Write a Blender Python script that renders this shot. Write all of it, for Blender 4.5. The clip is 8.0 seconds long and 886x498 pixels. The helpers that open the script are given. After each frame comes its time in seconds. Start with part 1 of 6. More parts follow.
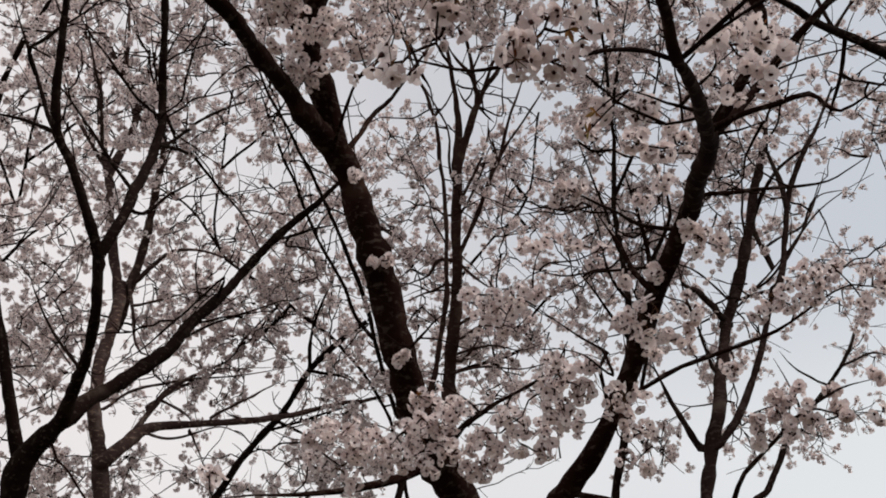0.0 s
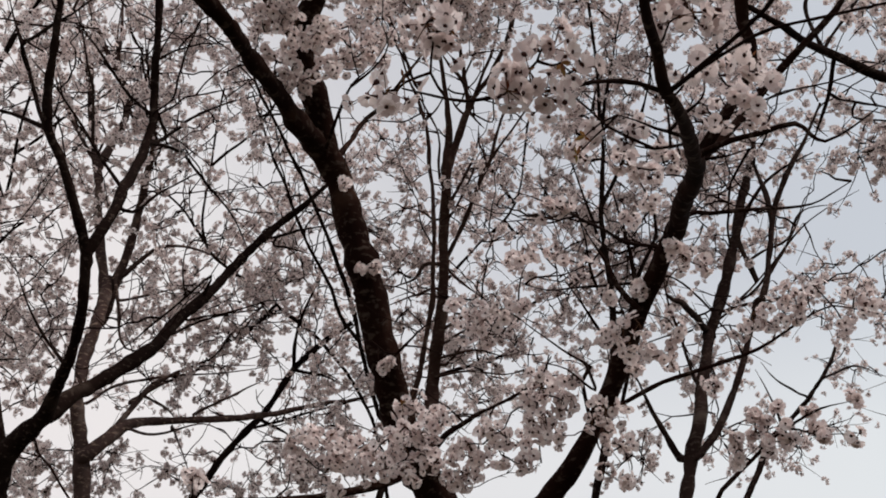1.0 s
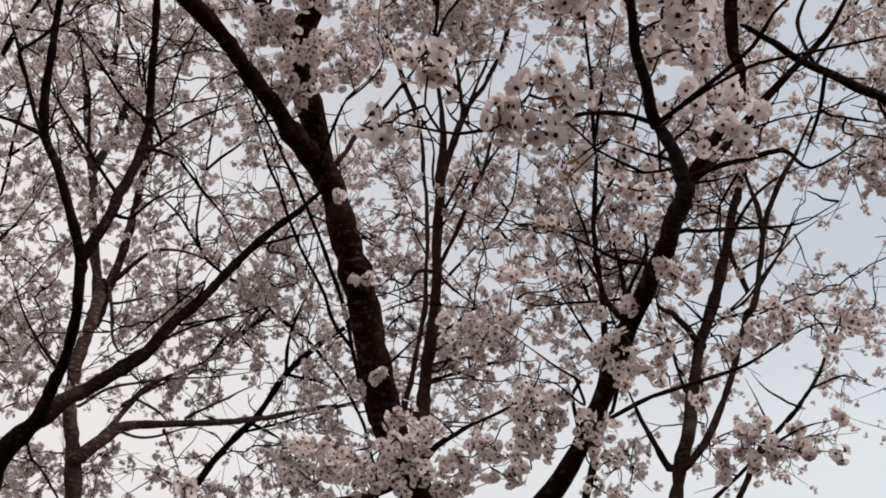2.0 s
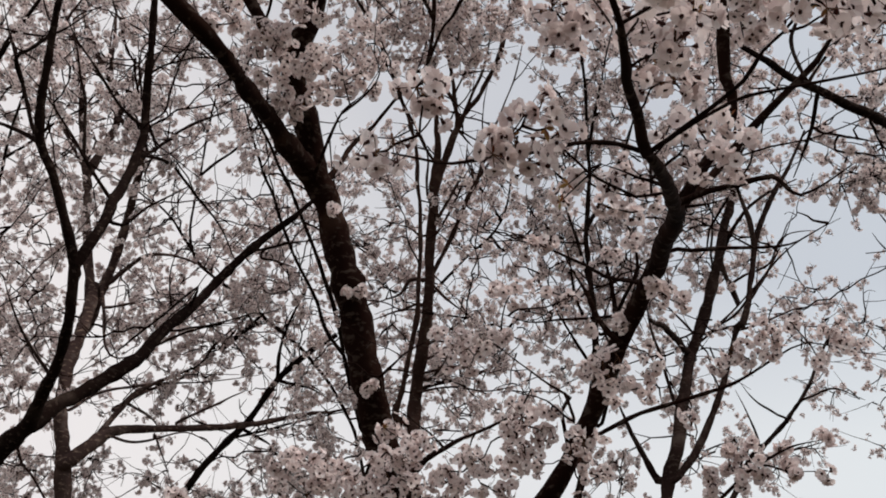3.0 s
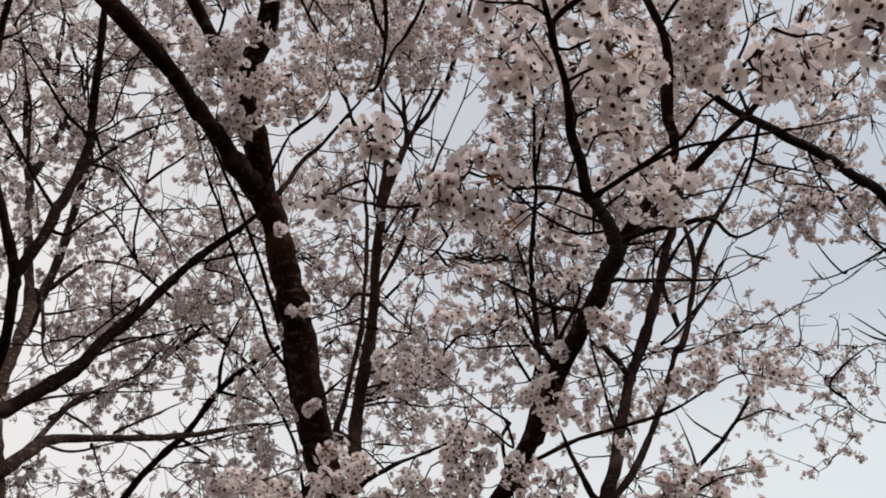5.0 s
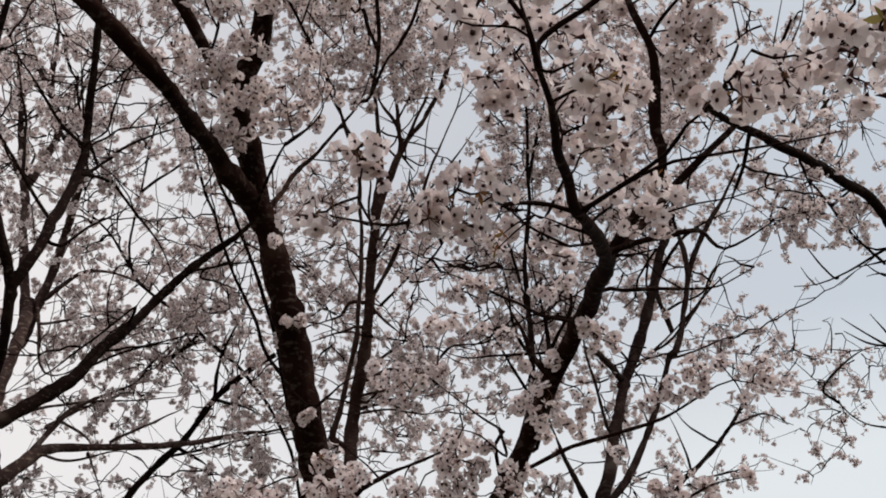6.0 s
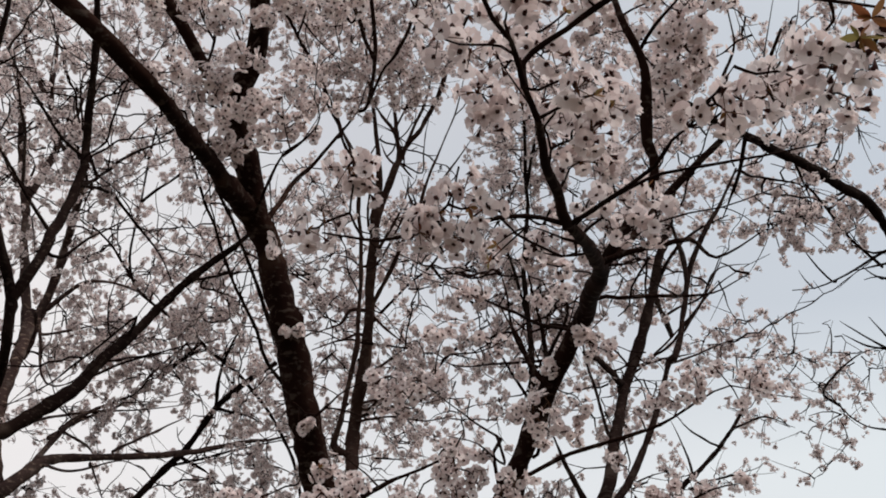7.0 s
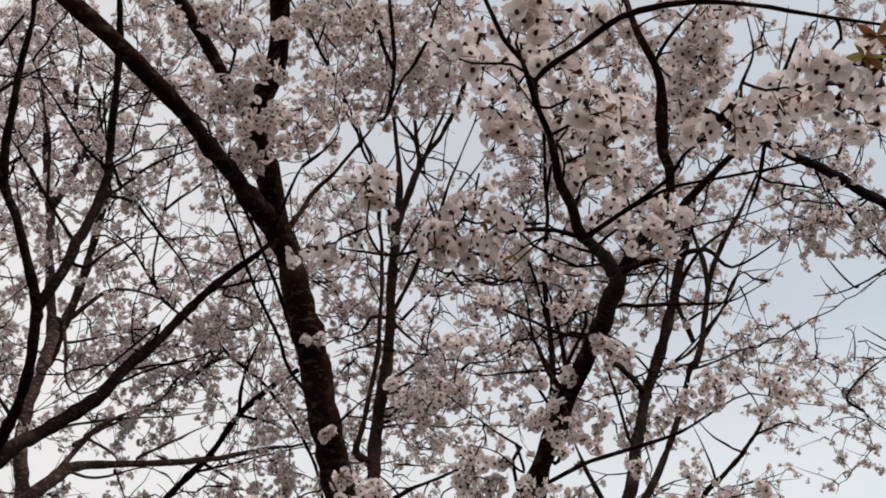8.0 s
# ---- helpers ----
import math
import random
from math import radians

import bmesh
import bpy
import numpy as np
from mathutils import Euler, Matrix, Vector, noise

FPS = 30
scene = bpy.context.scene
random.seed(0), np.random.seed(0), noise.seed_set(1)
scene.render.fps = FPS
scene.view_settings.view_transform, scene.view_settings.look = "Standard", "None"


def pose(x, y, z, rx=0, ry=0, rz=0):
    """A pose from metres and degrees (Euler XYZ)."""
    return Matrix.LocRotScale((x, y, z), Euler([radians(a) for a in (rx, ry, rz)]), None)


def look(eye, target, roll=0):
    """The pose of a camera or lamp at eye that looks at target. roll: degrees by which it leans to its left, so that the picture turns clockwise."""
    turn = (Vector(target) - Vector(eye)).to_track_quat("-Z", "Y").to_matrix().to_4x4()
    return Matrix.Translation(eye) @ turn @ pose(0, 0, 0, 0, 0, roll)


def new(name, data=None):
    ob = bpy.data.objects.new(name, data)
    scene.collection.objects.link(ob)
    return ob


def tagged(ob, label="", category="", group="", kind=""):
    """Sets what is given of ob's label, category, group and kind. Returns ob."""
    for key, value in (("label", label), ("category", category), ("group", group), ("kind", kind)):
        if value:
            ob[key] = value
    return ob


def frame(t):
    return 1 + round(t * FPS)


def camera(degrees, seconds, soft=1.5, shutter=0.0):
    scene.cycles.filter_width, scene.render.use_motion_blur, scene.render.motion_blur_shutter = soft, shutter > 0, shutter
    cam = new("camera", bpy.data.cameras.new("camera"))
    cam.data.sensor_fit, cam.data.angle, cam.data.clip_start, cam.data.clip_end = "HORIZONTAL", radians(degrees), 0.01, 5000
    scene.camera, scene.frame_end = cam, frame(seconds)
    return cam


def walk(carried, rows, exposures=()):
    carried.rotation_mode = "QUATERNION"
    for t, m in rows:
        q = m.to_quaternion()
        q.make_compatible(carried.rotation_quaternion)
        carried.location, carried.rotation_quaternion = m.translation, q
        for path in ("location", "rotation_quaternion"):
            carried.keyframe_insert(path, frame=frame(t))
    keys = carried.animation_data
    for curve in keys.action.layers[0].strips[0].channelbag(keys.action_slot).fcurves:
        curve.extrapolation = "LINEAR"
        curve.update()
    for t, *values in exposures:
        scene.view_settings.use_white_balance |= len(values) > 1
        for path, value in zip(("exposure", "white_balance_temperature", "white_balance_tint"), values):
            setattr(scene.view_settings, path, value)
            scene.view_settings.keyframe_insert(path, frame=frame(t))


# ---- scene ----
cam = camera(45.0, 8.0, soft=1.85)
PATH = [
    (0.0, pose(-0.0025, 0.1624, 1.5377, 122.788, 2.046, 3.320)),
    (0.5, pose(-0.0034, 0.1390, 1.5477, 122.551, 1.574, 2.434)),
    (1.0, pose(-0.0030, 0.1137, 1.5570, 122.645, 1.107, 1.872)),
    (1.5, pose(-0.0013, 0.0838, 1.5638, 122.659, 0.941, 1.541)),
    (3.0, pose(0.0026, 0.0173, 1.5914, 122.902, 0.278, 0.478)),
    (3.5, pose(0.0000, 0.0000, 1.6000, 123.000, -0.000, 0.000)),
    (4.0, pose(0.0006, -0.0100, 1.6095, 123.129, 0.242, -1.233)),
    (4.5, pose(0.0013, -0.0253, 1.6166, 123.225, 0.494, -2.289)),
    (5.0, pose(0.0036, -0.0421, 1.6191, 123.330, 0.575, -2.768)),
    (6.5, pose(0.0197, -0.0973, 1.6149, 123.731, 1.200, -2.633)),
    (7.0, pose(0.0288, -0.1094, 1.6166, 123.859, 1.418, -2.365)),
    (7.5, pose(0.0343, -0.1253, 1.6158, 123.990, 1.132, -1.559)),
    (8.0, pose(0.0393, -0.1405, 1.6149, 124.138, 1.005, -1.215)),
]
walk(cam, PATH, [(0, -0.06, 6900, 17), (8, -0.02, 6820, 15.5)])

# ---- sky and sun: thin bright haze, the sun high and veiled ----
SUN_EL, SUN_AZ = radians(50), radians(112)
world = bpy.data.worlds.new("world")
scene.world = world
world.use_nodes = True
wn, wl = world.node_tree.nodes, world.node_tree.links
sky = wn.new("ShaderNodeTexSky")
sky.sky_type = "NISHITA"
sky.sun_disc = False
sky.sun_elevation, sky.sun_rotation = SUN_EL, SUN_AZ
sky.air_density, sky.dust_density, sky.ozone_density = 1.0, 3.0, 1.0
# a thin veil of high cloud, thickest low down and to the west
way = wn.new("ShaderNodeTexCoord")
split = wn.new("ShaderNodeSeparateXYZ")
wl.new(way.outputs["Generated"], split.inputs[0])
wisp = wn.new("ShaderNodeTexNoise")
wisp.inputs["Scale"].default_value, wisp.inputs["Detail"].default_value = 2.2, 3.0
wl.new(way.outputs["Generated"], wisp.inputs["Vector"])
def world_math(operation, a, b, clamp=False):
    node = wn.new("ShaderNodeMath")
    node.operation, node.use_clamp = operation, clamp
    for socket, value in zip(node.inputs, (a, b)):
        if isinstance(value, (int, float)):
            socket.default_value = value
        else:
            wl.new(value, socket)
    return node.outputs[0]


height = world_math("MAXIMUM", world_math("SUBTRACT", split.outputs["Z"], 0.36), 0.0)
across = world_math("MAXIMUM", world_math("ADD", world_math("MULTIPLY", split.outputs["X"], 3.5), 1.3), 0.05)
clear = world_math("MINIMUM", world_math("MULTIPLY", height, across), 0.31)
ripple = world_math("MULTIPLY", world_math("SUBTRACT", wisp.outputs[0], 0.5), 0.35)
cover = world_math("ADD", world_math("SUBTRACT", 0.95, clear), ripple, True)
veil = wn.new("ShaderNodeMix")
veil.data_type = "RGBA"
wl.new(cover, veil.inputs["Factor"])
wl.new(sky.outputs[0], veil.inputs["A"])
haze = wn.new("ShaderNodeMix")
haze.data_type = "RGBA"
wl.new(world_math("ADD", world_math("MULTIPLY", split.outputs["X"], 1.2), 0.5, True), haze.inputs["Factor"])
haze.inputs["A"].default_value, haze.inputs["B"].default_value = (6.95, 7.1, 7.2, 1), (6.2, 7.05, 7.4, 1)
wl.new(haze.outputs["Result"], veil.inputs["B"])
wl.new(veil.outputs["Result"], wn["Background"].inputs[0])
wn["Background"].inputs[1].default_value = 0.12
sun = new("sun", bpy.data.lights.new("sun", "SUN"))
sun.data.energy, sun.data.angle, sun.data.color = 1.8, radians(5), (1.0, 0.96, 0.91)
sun.matrix_world = look((0, 0, 0), (-math.sin(SUN_AZ) * math.cos(SUN_EL), -math.cos(SUN_AZ) * math.cos(SUN_EL), -math.sin(SUN_EL)))


# ---- materials ----
def material(name):
    m = bpy.data.materials.new(name)
    m.use_nodes = True
    return m, m.node_tree.nodes, m.node_tree.links, m.node_tree.nodes["Principled BSDF"]


def ramp(nodes, links, source, *stops):
    r = nodes.new("ShaderNodeValToRGB")
    while len(r.color_ramp.elements) < len(stops):
        r.color_ramp.elements.new(0.5)
    for e, (at, colour) in zip(r.color_ramp.elements, stops):
        e.position, e.color = at, (*colour, 1)
    links.new(source, r.inputs[0])
    return r.outputs[0]


def bark_material(name, pale, warm=(1, 1, 1), band=1.0):
    m, n, l, b = material(name)
    co = n.new("ShaderNodeTexCoord")
    big = n.new("ShaderNodeTexNoise")
    big.inputs["Scale"].default_value, big.inputs["Detail"].default_value = 5.0, 6.0
    l.new(co.outputs["Object"], big.inputs["Vector"])
    # lenticels: short dashes that run round the stem
    squeeze = n.new("ShaderNodeMapping")
    squeeze.inputs["Scale"].default_value = (24, 24, 55)
    l.new(co.outputs["Object"], squeeze.inputs["Vector"])
    dash = n.new("ShaderNodeTexNoise")
    dash.inputs["Scale"].default_value, dash.inputs["Detail"].default_value = 1.0, 4.0
    l.new(squeeze.outputs[0], dash.inputs["Vector"])
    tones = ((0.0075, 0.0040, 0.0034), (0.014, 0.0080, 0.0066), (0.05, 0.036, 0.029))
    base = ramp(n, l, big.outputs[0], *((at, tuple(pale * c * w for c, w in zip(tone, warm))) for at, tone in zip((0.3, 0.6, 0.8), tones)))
    marks = ramp(n, l, dash.outputs[0], (0.56, (0, 0, 0)), (0.68, (1, 1, 1)))
    mix = n.new("ShaderNodeMix")
    mix.data_type = "RGBA"
    l.new(marks, mix.inputs["Factor"])
    l.new(base, mix.inputs["A"])
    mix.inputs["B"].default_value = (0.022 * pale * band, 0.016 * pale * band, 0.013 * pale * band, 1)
    # pale flecks of lichen and peeling skin
    fleck = n.new("ShaderNodeTexNoise")
    fleck.inputs["Scale"].default_value, fleck.inputs["Detail"].default_value = 38.0, 2.0
    l.new(co.outputs["Object"], fleck.inputs["Vector"])
    speck = n.new("ShaderNodeMix")
    speck.data_type = "RGBA"
    l.new(ramp(n, l, fleck.outputs[0], (0.60, (0, 0, 0)), (0.70, (0.8, 0.8, 0.8))), speck.inputs["Factor"])
    l.new(mix.outputs["Result"], speck.inputs["A"])
    speck.inputs["B"].default_value = (0.058, 0.043, 0.036, 1)
    l.new(speck.outputs["Result"], b.inputs["Base Color"])
    b.inputs["Roughness"].default_value = 0.95
    b.inputs["Specular IOR Level"].default_value = 0.02
    bump = n.new("ShaderNodeBump")
    bump.inputs["Strength"].default_value, bump.inputs["Distance"].default_value = 0.5, 0.004
    l.new(dash.outputs[0], bump.inputs["Height"])
    l.new(bump.outputs[0], b.inputs["Normal"])
    return m


def plain_material(name, a, b_, rough, scale):
    m, n, l, b = material(name)
    co = n.new("ShaderNodeTexCoord")
    no = n.new("ShaderNodeTexNoise")
    no.inputs["Scale"].default_value, no.inputs["Detail"].default_value = scale, 5.0
    l.new(co.outputs["Object"], no.inputs["Vector"])
    l.new(ramp(n, l, no.outputs[0], (0.3, a), (0.7, b_)), b.inputs["Base Color"])
    b.inputs["Roughness"].default_value = rough
    b.inputs["Specular IOR Level"].default_value = 0.15
    return m


def petal_material(name, stops, thin=0.45):
    """Thin petals or leaves: part of the light goes through; each flower is tinted a little differently."""
    m, n, l, b = material(name)
    geo = n.new("ShaderNodeNewGeometry")
    info = n.new("ShaderNodeObjectInfo")
    add = n.new("ShaderNodeMath")
    l.new(geo.outputs["Random Per Island"], add.inputs[0])
    l.new(info.outputs["Random"], add.inputs[1])
    wrap = n.new("ShaderNodeMath")
    wrap.operation = "FRACT"
    l.new(add.outputs[0], wrap.inputs[0])
    colour = ramp(n, l, wrap.outputs[0], *stops)
    l.new(colour, b.inputs["Base Color"])
    b.inputs["Roughness"].default_value = 0.6
    b.inputs["Specular IOR Level"].default_value = 0.25
    trans = n.new("ShaderNodeBsdfTranslucent")
    l.new(colour, trans.inputs[0])
    mix = n.new("ShaderNodeMixShader")
    mix.inputs[0].default_value = thin
    l.new(b.outputs[0], mix.inputs[1])
    l.new(trans.outputs[0], mix.inputs[2])
    l.new(mix.outputs[0], n["Material Output"].inputs[0])
    return m


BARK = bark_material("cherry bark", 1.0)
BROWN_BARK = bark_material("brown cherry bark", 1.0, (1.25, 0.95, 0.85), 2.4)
# T_MID's dark brown bark, paled so haze and highlights sit in the colour
HAZED_BARK = bark_material("cherry bark paled by haze and highlights", 4.2)
ASH_BARK = bark_material("ash grey mottled cherry bark", 6.5, (0.85, 1.0, 1.1), 1.6)
# the grey sheen on T_RIGHT's dark bark is put into its colour
SHEEN_BARK = bark_material("dark cherry bark with painted sheen", 2.2, (0.95, 1.0, 1.05), 1.3)
TWIG = plain_material("twig bark", (0.0075, 0.0036, 0.003), (0.021, 0.0105, 0.0083), 0.9, 40)
TWIG.node_tree.nodes["Principled BSDF"].inputs["Specular IOR Level"].default_value = 0.03
PETAL = petal_material("blossom petal", ((0.0, (0.61, 0.495, 0.477)), (0.4, (0.835, 0.725, 0.703)), (1.0, (0.94, 0.87, 0.853))), 0.39)
# same petal for the far crowns, their backlit look put into a lighter colour
FAR_PETAL = petal_material("far blossom petal with backlight in its tone", ((0.0, (0.66, 0.555, 0.54)), (0.4, (0.86, 0.755, 0.737)), (1.0, (0.97, 0.905, 0.888))), 0.50)
CALYX = plain_material("calyx", (0.024, 0.008, 0.007), (0.058, 0.018, 0.014), 0.7, 60)
LEAF = petal_material("young leaf", ((0.0, (0.20, 0.062, 0.032)), (0.5, (0.27, 0.14, 0.05)), (1.0, (0.24, 0.20, 0.06))), 0.45)
STALK = plain_material("stalk", (0.085, 0.034, 0.018), (0.12, 0.065, 0.03), 0.6, 60)
SCALE = petal_material("bud scale", ((0.0, (0.10, 0.022, 0.012)), (0.6, (0.17, 0.05, 0.022)), (1.0, (0.19, 0.09, 0.03))), 0.3)
GRASS = plain_material("grass", (0.04, 0.036, 0.02), (0.10, 0.08, 0.06), 0.9, 3)


# ---- building helpers ----
def mesh_object(name, verts, faces, material_list, face_material=None, smooth=True):
    me = bpy.data.meshes.new(name)
    verts = np.asarray(verts, dtype=np.float32)
    nv = len(faces[0]) if len(faces) else 3
    faces = np.asarray(faces, dtype=np.int32)
    me.vertices.add(len(verts))
    me.vertices.foreach_set("co", verts.ravel())
    me.loops.add(faces.size)
    me.loops.foreach_set("vertex_index", faces.ravel())
    me.polygons.add(len(faces))
    me.polygons.foreach_set("loop_start", np.arange(0, faces.size, nv, dtype=np.int32))
    for mt in material_list:
        me.materials.append(mt)
    if face_material is not None:
        me.polygons.foreach_set("material_index", np.asarray(face_material, dtype=np.int32))
    me.polygons.foreach_set("use_smooth", np.full(len(faces), smooth))
    me.update(calc_edges=True)
    me.validate()
    return new(name, me)


def catmull(points, step):
    """A smooth line through the points, one sample about every step metres, and how far along it each lies (0 to 1)."""
    p = np.array(points, dtype=float)
    p = np.vstack([2 * p[0] - p[1], p, 2 * p[-1] - p[-2]])
    out = []
    for i in range(1, len(p) - 2):
        n = max(2, int(np.linalg.norm(p[i + 1] - p[i]) / step))
        for k in range(n):
            t = k / n
            out.append(0.5 * (2 * p[i] + (p[i + 1] - p[i - 1]) * t + (2 * p[i - 1] - 5 * p[i] + 4 * p[i + 1] - p[i + 2]) * t * t
                              + (3 * p[i] - p[i - 1] - 3 * p[i + 1] + p[i + 2]) * t ** 3))
    out.append(p[-2])
    return np.array(out)


def tube(line, radii, sides, rough=0.0, rng=None):
    """Rings round a line, joined by quads, with a pointed end."""
    n = len(line)
    tan = np.gradient(line, axis=0)
    tan /= np.linalg.norm(tan, axis=1)[:, None] + 1e-9
    side = np.cross(tan, (0.31, 0.87, 0.38))
    side /= np.linalg.norm(side, axis=1)[:, None] + 1e-9
    other = np.cross(tan, side)
    a = np.arange(sides) * 2 * math.pi / sides
    r = np.repeat(np.asarray(radii)[:, None], sides, 1)
    if rough and rng is not None:
        r = r * (1 + rough * rng.normal(0, 1, (n, 1)) + 0.6 * rough * rng.normal(0, 1, (n, sides)))
    v = line[:, None] + r[..., None] * (np.cos(a)[None, :, None] * side[:, None] + np.sin(a)[None, :, None] * other[:, None])
    i = np.arange(n - 1)[:, None] * sides
    k = np.arange(sides)[None]
    k2 = (k + 1) % sides
    f = np.stack([i + k, i + k2, i + sides + k2, i + sides + k], -1).reshape(-1, 4)
    return v.reshape(-1, 3), f


class Tree:
    def __init__(self, label, seed, twig, fine=False, group="", bark=None):
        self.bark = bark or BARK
        self.ob, self.rng, self.twig, self.fine = None, np.random.default_rng(seed), twig, fine
        self.shoots = 60
        self.gap = 0.10 if fine else 0.22
        self.label, self.group, self.nodes, self.aims, self.pompons = label, group, [], [], []

    def attach(self, ob, label="", kind=""):
        ob.parent = self.ob
        ob.matrix_parent_inverse = Matrix.Translation(-self.ob.location)
        if label or kind:
            tagged(ob, label, kind=kind)
        return ob


def limb(tree, name, *points):
    """A trunk, limb or branch through the points (x, y, z and radius); all but the trunk spring from the nearest wood."""
    pts = [np.array(p) for p in points]
    if tree.ob is None:
        tree.ob = tagged(new("cherry_tree"), tree.label, "tree", tree.group)
        tree.ob.location = (pts[0][0], pts[0][1], 0)
    if tree.nodes:
        wood = np.vstack(tree.nodes)
        d = np.linalg.norm(wood - pts[0][:3], axis=1)
        turn = (wood - pts[0][:3]) @ (pts[1] - pts[0])[:3] / np.linalg.norm((pts[1] - pts[0])[:3]) / (d + 1e-6)
        near = d.argmin() if d.min() < 0.2 else (d * (1.5 + turn)).argmin()
        root = np.append(wood[near], pts[0][3] * 1.15)
        if np.linalg.norm((root - pts[0])[:3]) > 0.04:
            pts.insert(0, root)
        else:
            pts[0] = root
    r0 = pts[0][3]
    line = catmull(pts, 0.05 if r0 > 0.01 else 0.03)
    radii, line = line[:, 3], line[:, :3]
    s = np.linspace(0, 1, len(line))
    if name == "branch":
        radii = radii * (1 - 0.6 * np.clip((s - 0.45) / 0.55, 0, 1))
    elif name == "limb":
        radii = radii * (1 - 0.45 * np.clip((s - 0.8) / 0.2, 0, 1))
    # crooked growth: slow wander and small knees
    n = len(line)
    fade = np.minimum(1, np.minimum(np.arange(n), np.arange(n)[::-1]) / 4)[:, None]
    for grain, much in ((3, 0.35), (8, 0.6)):
        knots = tree.rng.normal(0, 1, (n // grain + 3, 3))
        at = np.arange(n) / grain
        lo = at.astype(int)
        line = line + ((knots[lo] * (1 - (at - lo))[:, None] + knots[lo + 1] * (at - lo)[:, None])
                       * np.minimum(radii, 0.012)[:, None] * much * fade)
    if name == "trunk":
        radii = radii * (1 + 0.5 * np.exp(-np.maximum(line[:, 2], 0) / 0.25))
    sides = 14 if r0 > 0.05 else 9 if r0 > 0.015 else 6
    # uneven girth: slow swellings, a burr here and there
    swell = np.interp(np.arange(n), np.arange(0, n + 4, 4), tree.rng.normal(0, 0.04 if r0 > 0.03 else 0.07, (n + 7) // 4))
    v, f = tube(line, radii * (1 + swell * fade[:, 0]), sides, 0.07, tree.rng)
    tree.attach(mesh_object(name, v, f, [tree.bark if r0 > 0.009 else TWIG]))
    tree.nodes.append(line)


def crown(tree, centre, size, count, full):
    """Where a tree carries twigs and blossom: aims spread through a rounded space."""
    q = tree.rng.normal(0, 1, (count * 3, 3))
    q = q / np.linalg.norm(q, axis=1)[:, None] * tree.rng.random((len(q), 1)) ** (1 / 2.4)
    tree.aims += [(np.array(centre) + a * np.array(size), full) for a in q[:int(count * (1.0 if tree.fine else 1.6))]]


def shoots(tree, count, low, high, radius):
    """Secondary branches that spring from the wood and rise outwards."""
    rng = tree.rng
    wood = [line for line in tree.nodes]
    for _ in range(count):
        line = wood[rng.integers(len(wood))]
        k = rng.integers(max(1, len(line) // 4), len(line))
        if line[k][2] < 2.6 or line[k][1] < 1.75:
            continue
        way = rng.normal(0, 1, 3) * (1, 0.8, 0.7) + (0, 0, 0.55)
        way /= np.linalg.norm(way)
        length = rng.uniform(low, high)
        bend = rng.normal(0, 0.11, 3) + (0, 0, 0.10)
        knees = max(4, int(length / 0.07))
        steps = np.linspace(0, 1, knees)[:, None]
        jog = rng.normal(0, 0.012, (knees, 3))
        jog[0] = 0
        pts = line[k] + length * (steps * way + steps * steps * bend) + jog
        r = radius * rng.uniform(0.6, 1.4)
        path = catmull(list(pts), 0.035)
        v, f = tube(path, np.linspace(r, r * 0.4, len(path)), 6)
        vs, fs, count = [v], [f], len(v)
        ends = [path]
        # short spurs that leave it at wide angles
        for _ in range(int(length / 0.13)):
            j = rng.integers(2, len(path))
            side = way * 0.5 + rng.normal(0, 0.7, 3)
            side /= np.linalg.norm(side)
            reach = np.linspace(0, rng.uniform(0.05, 0.16), 5)[:, None]
            spur = path[j] + side * reach + rng.normal(0, 0.5, 3) * reach ** 2 * 4
            v, f = tube(spur, np.linspace(r * 0.6, r * 0.3, 5), 4)
            vs.append(v), fs.append(f + count)
            count += len(v)
            ends.append(spur)
        tree.attach(mesh_object("branch", np.vstack(vs), np.vstack(fs), [TWIG]))
        tree.nodes += ends


# one blossom: five notched petals round a dark calyx; the plain one serves the far crowns
def blossom_shape(fine):
    """Five notched petals, each a sheet of its own, round a dark calyx."""
    rng = np.random.default_rng(7)
    v, f, fm = [], [], []
    for i in range(5):
        a = i * 2 * math.pi / 5 + rng.normal(0, 0.07)
        lift, long = rng.normal(0, 0.05), rng.uniform(0.92, 1.06)
        def at(r, da, z):
            v.append((long * r * math.cos(a + da), long * r * math.sin(a + da), z + lift * r))
            return len(v) - 1
        root = at(0.04, 0, 0)
        if fine:
            l1, m1, r1 = at(0.50, -0.60, 0.13), at(0.55, 0, 0.07), at(0.50, 0.60, 0.16)
            l2, n2, r2 = at(1.0, -0.26, 0.28), at(0.91, 0, 0.22), at(1.0, 0.26, 0.30)
            l3, r3 = at(0.84, -0.64, 0.24), at(0.84, 0.64, 0.28)
            f += [(root, l1, m1), (root, m1, r1), (m1, l1, l3), (m1, l3, l2), (m1, l2, n2), (m1, n2, r2), (m1, r2, r3), (m1, r3, r1)]
            fm += [0] * 8
        else:
            l1, r1 = at(0.82, -0.60, 0.2), at(0.82, 0.60, 0.24)
            t1 = at(1.0, 0.0, 0.25)
            f += [(root, l1, t1), (root, t1, r1)]
            fm += [0] * 2
    k, wide = (6, 0.27) if fine else (4, 0.30)
    base = len(v)
    v += [(wide * math.cos(i * 2 * math.pi / k), wide * math.sin(i * 2 * math.pi / k), 0.04) for i in range(k)]
    v += [(0, 0, 0.22), (0, 0, -0.42)]
    for i in range(k):
        j = (i + 1) % k
        f += [(base + i, base + j, base + k), (base + j, base + i, base + k + 1)]
        fm += [1, 1]
    return np.array(v), np.array(f), np.array(fm)


FINE, PLAIN = blossom_shape(True), blossom_shape(False)


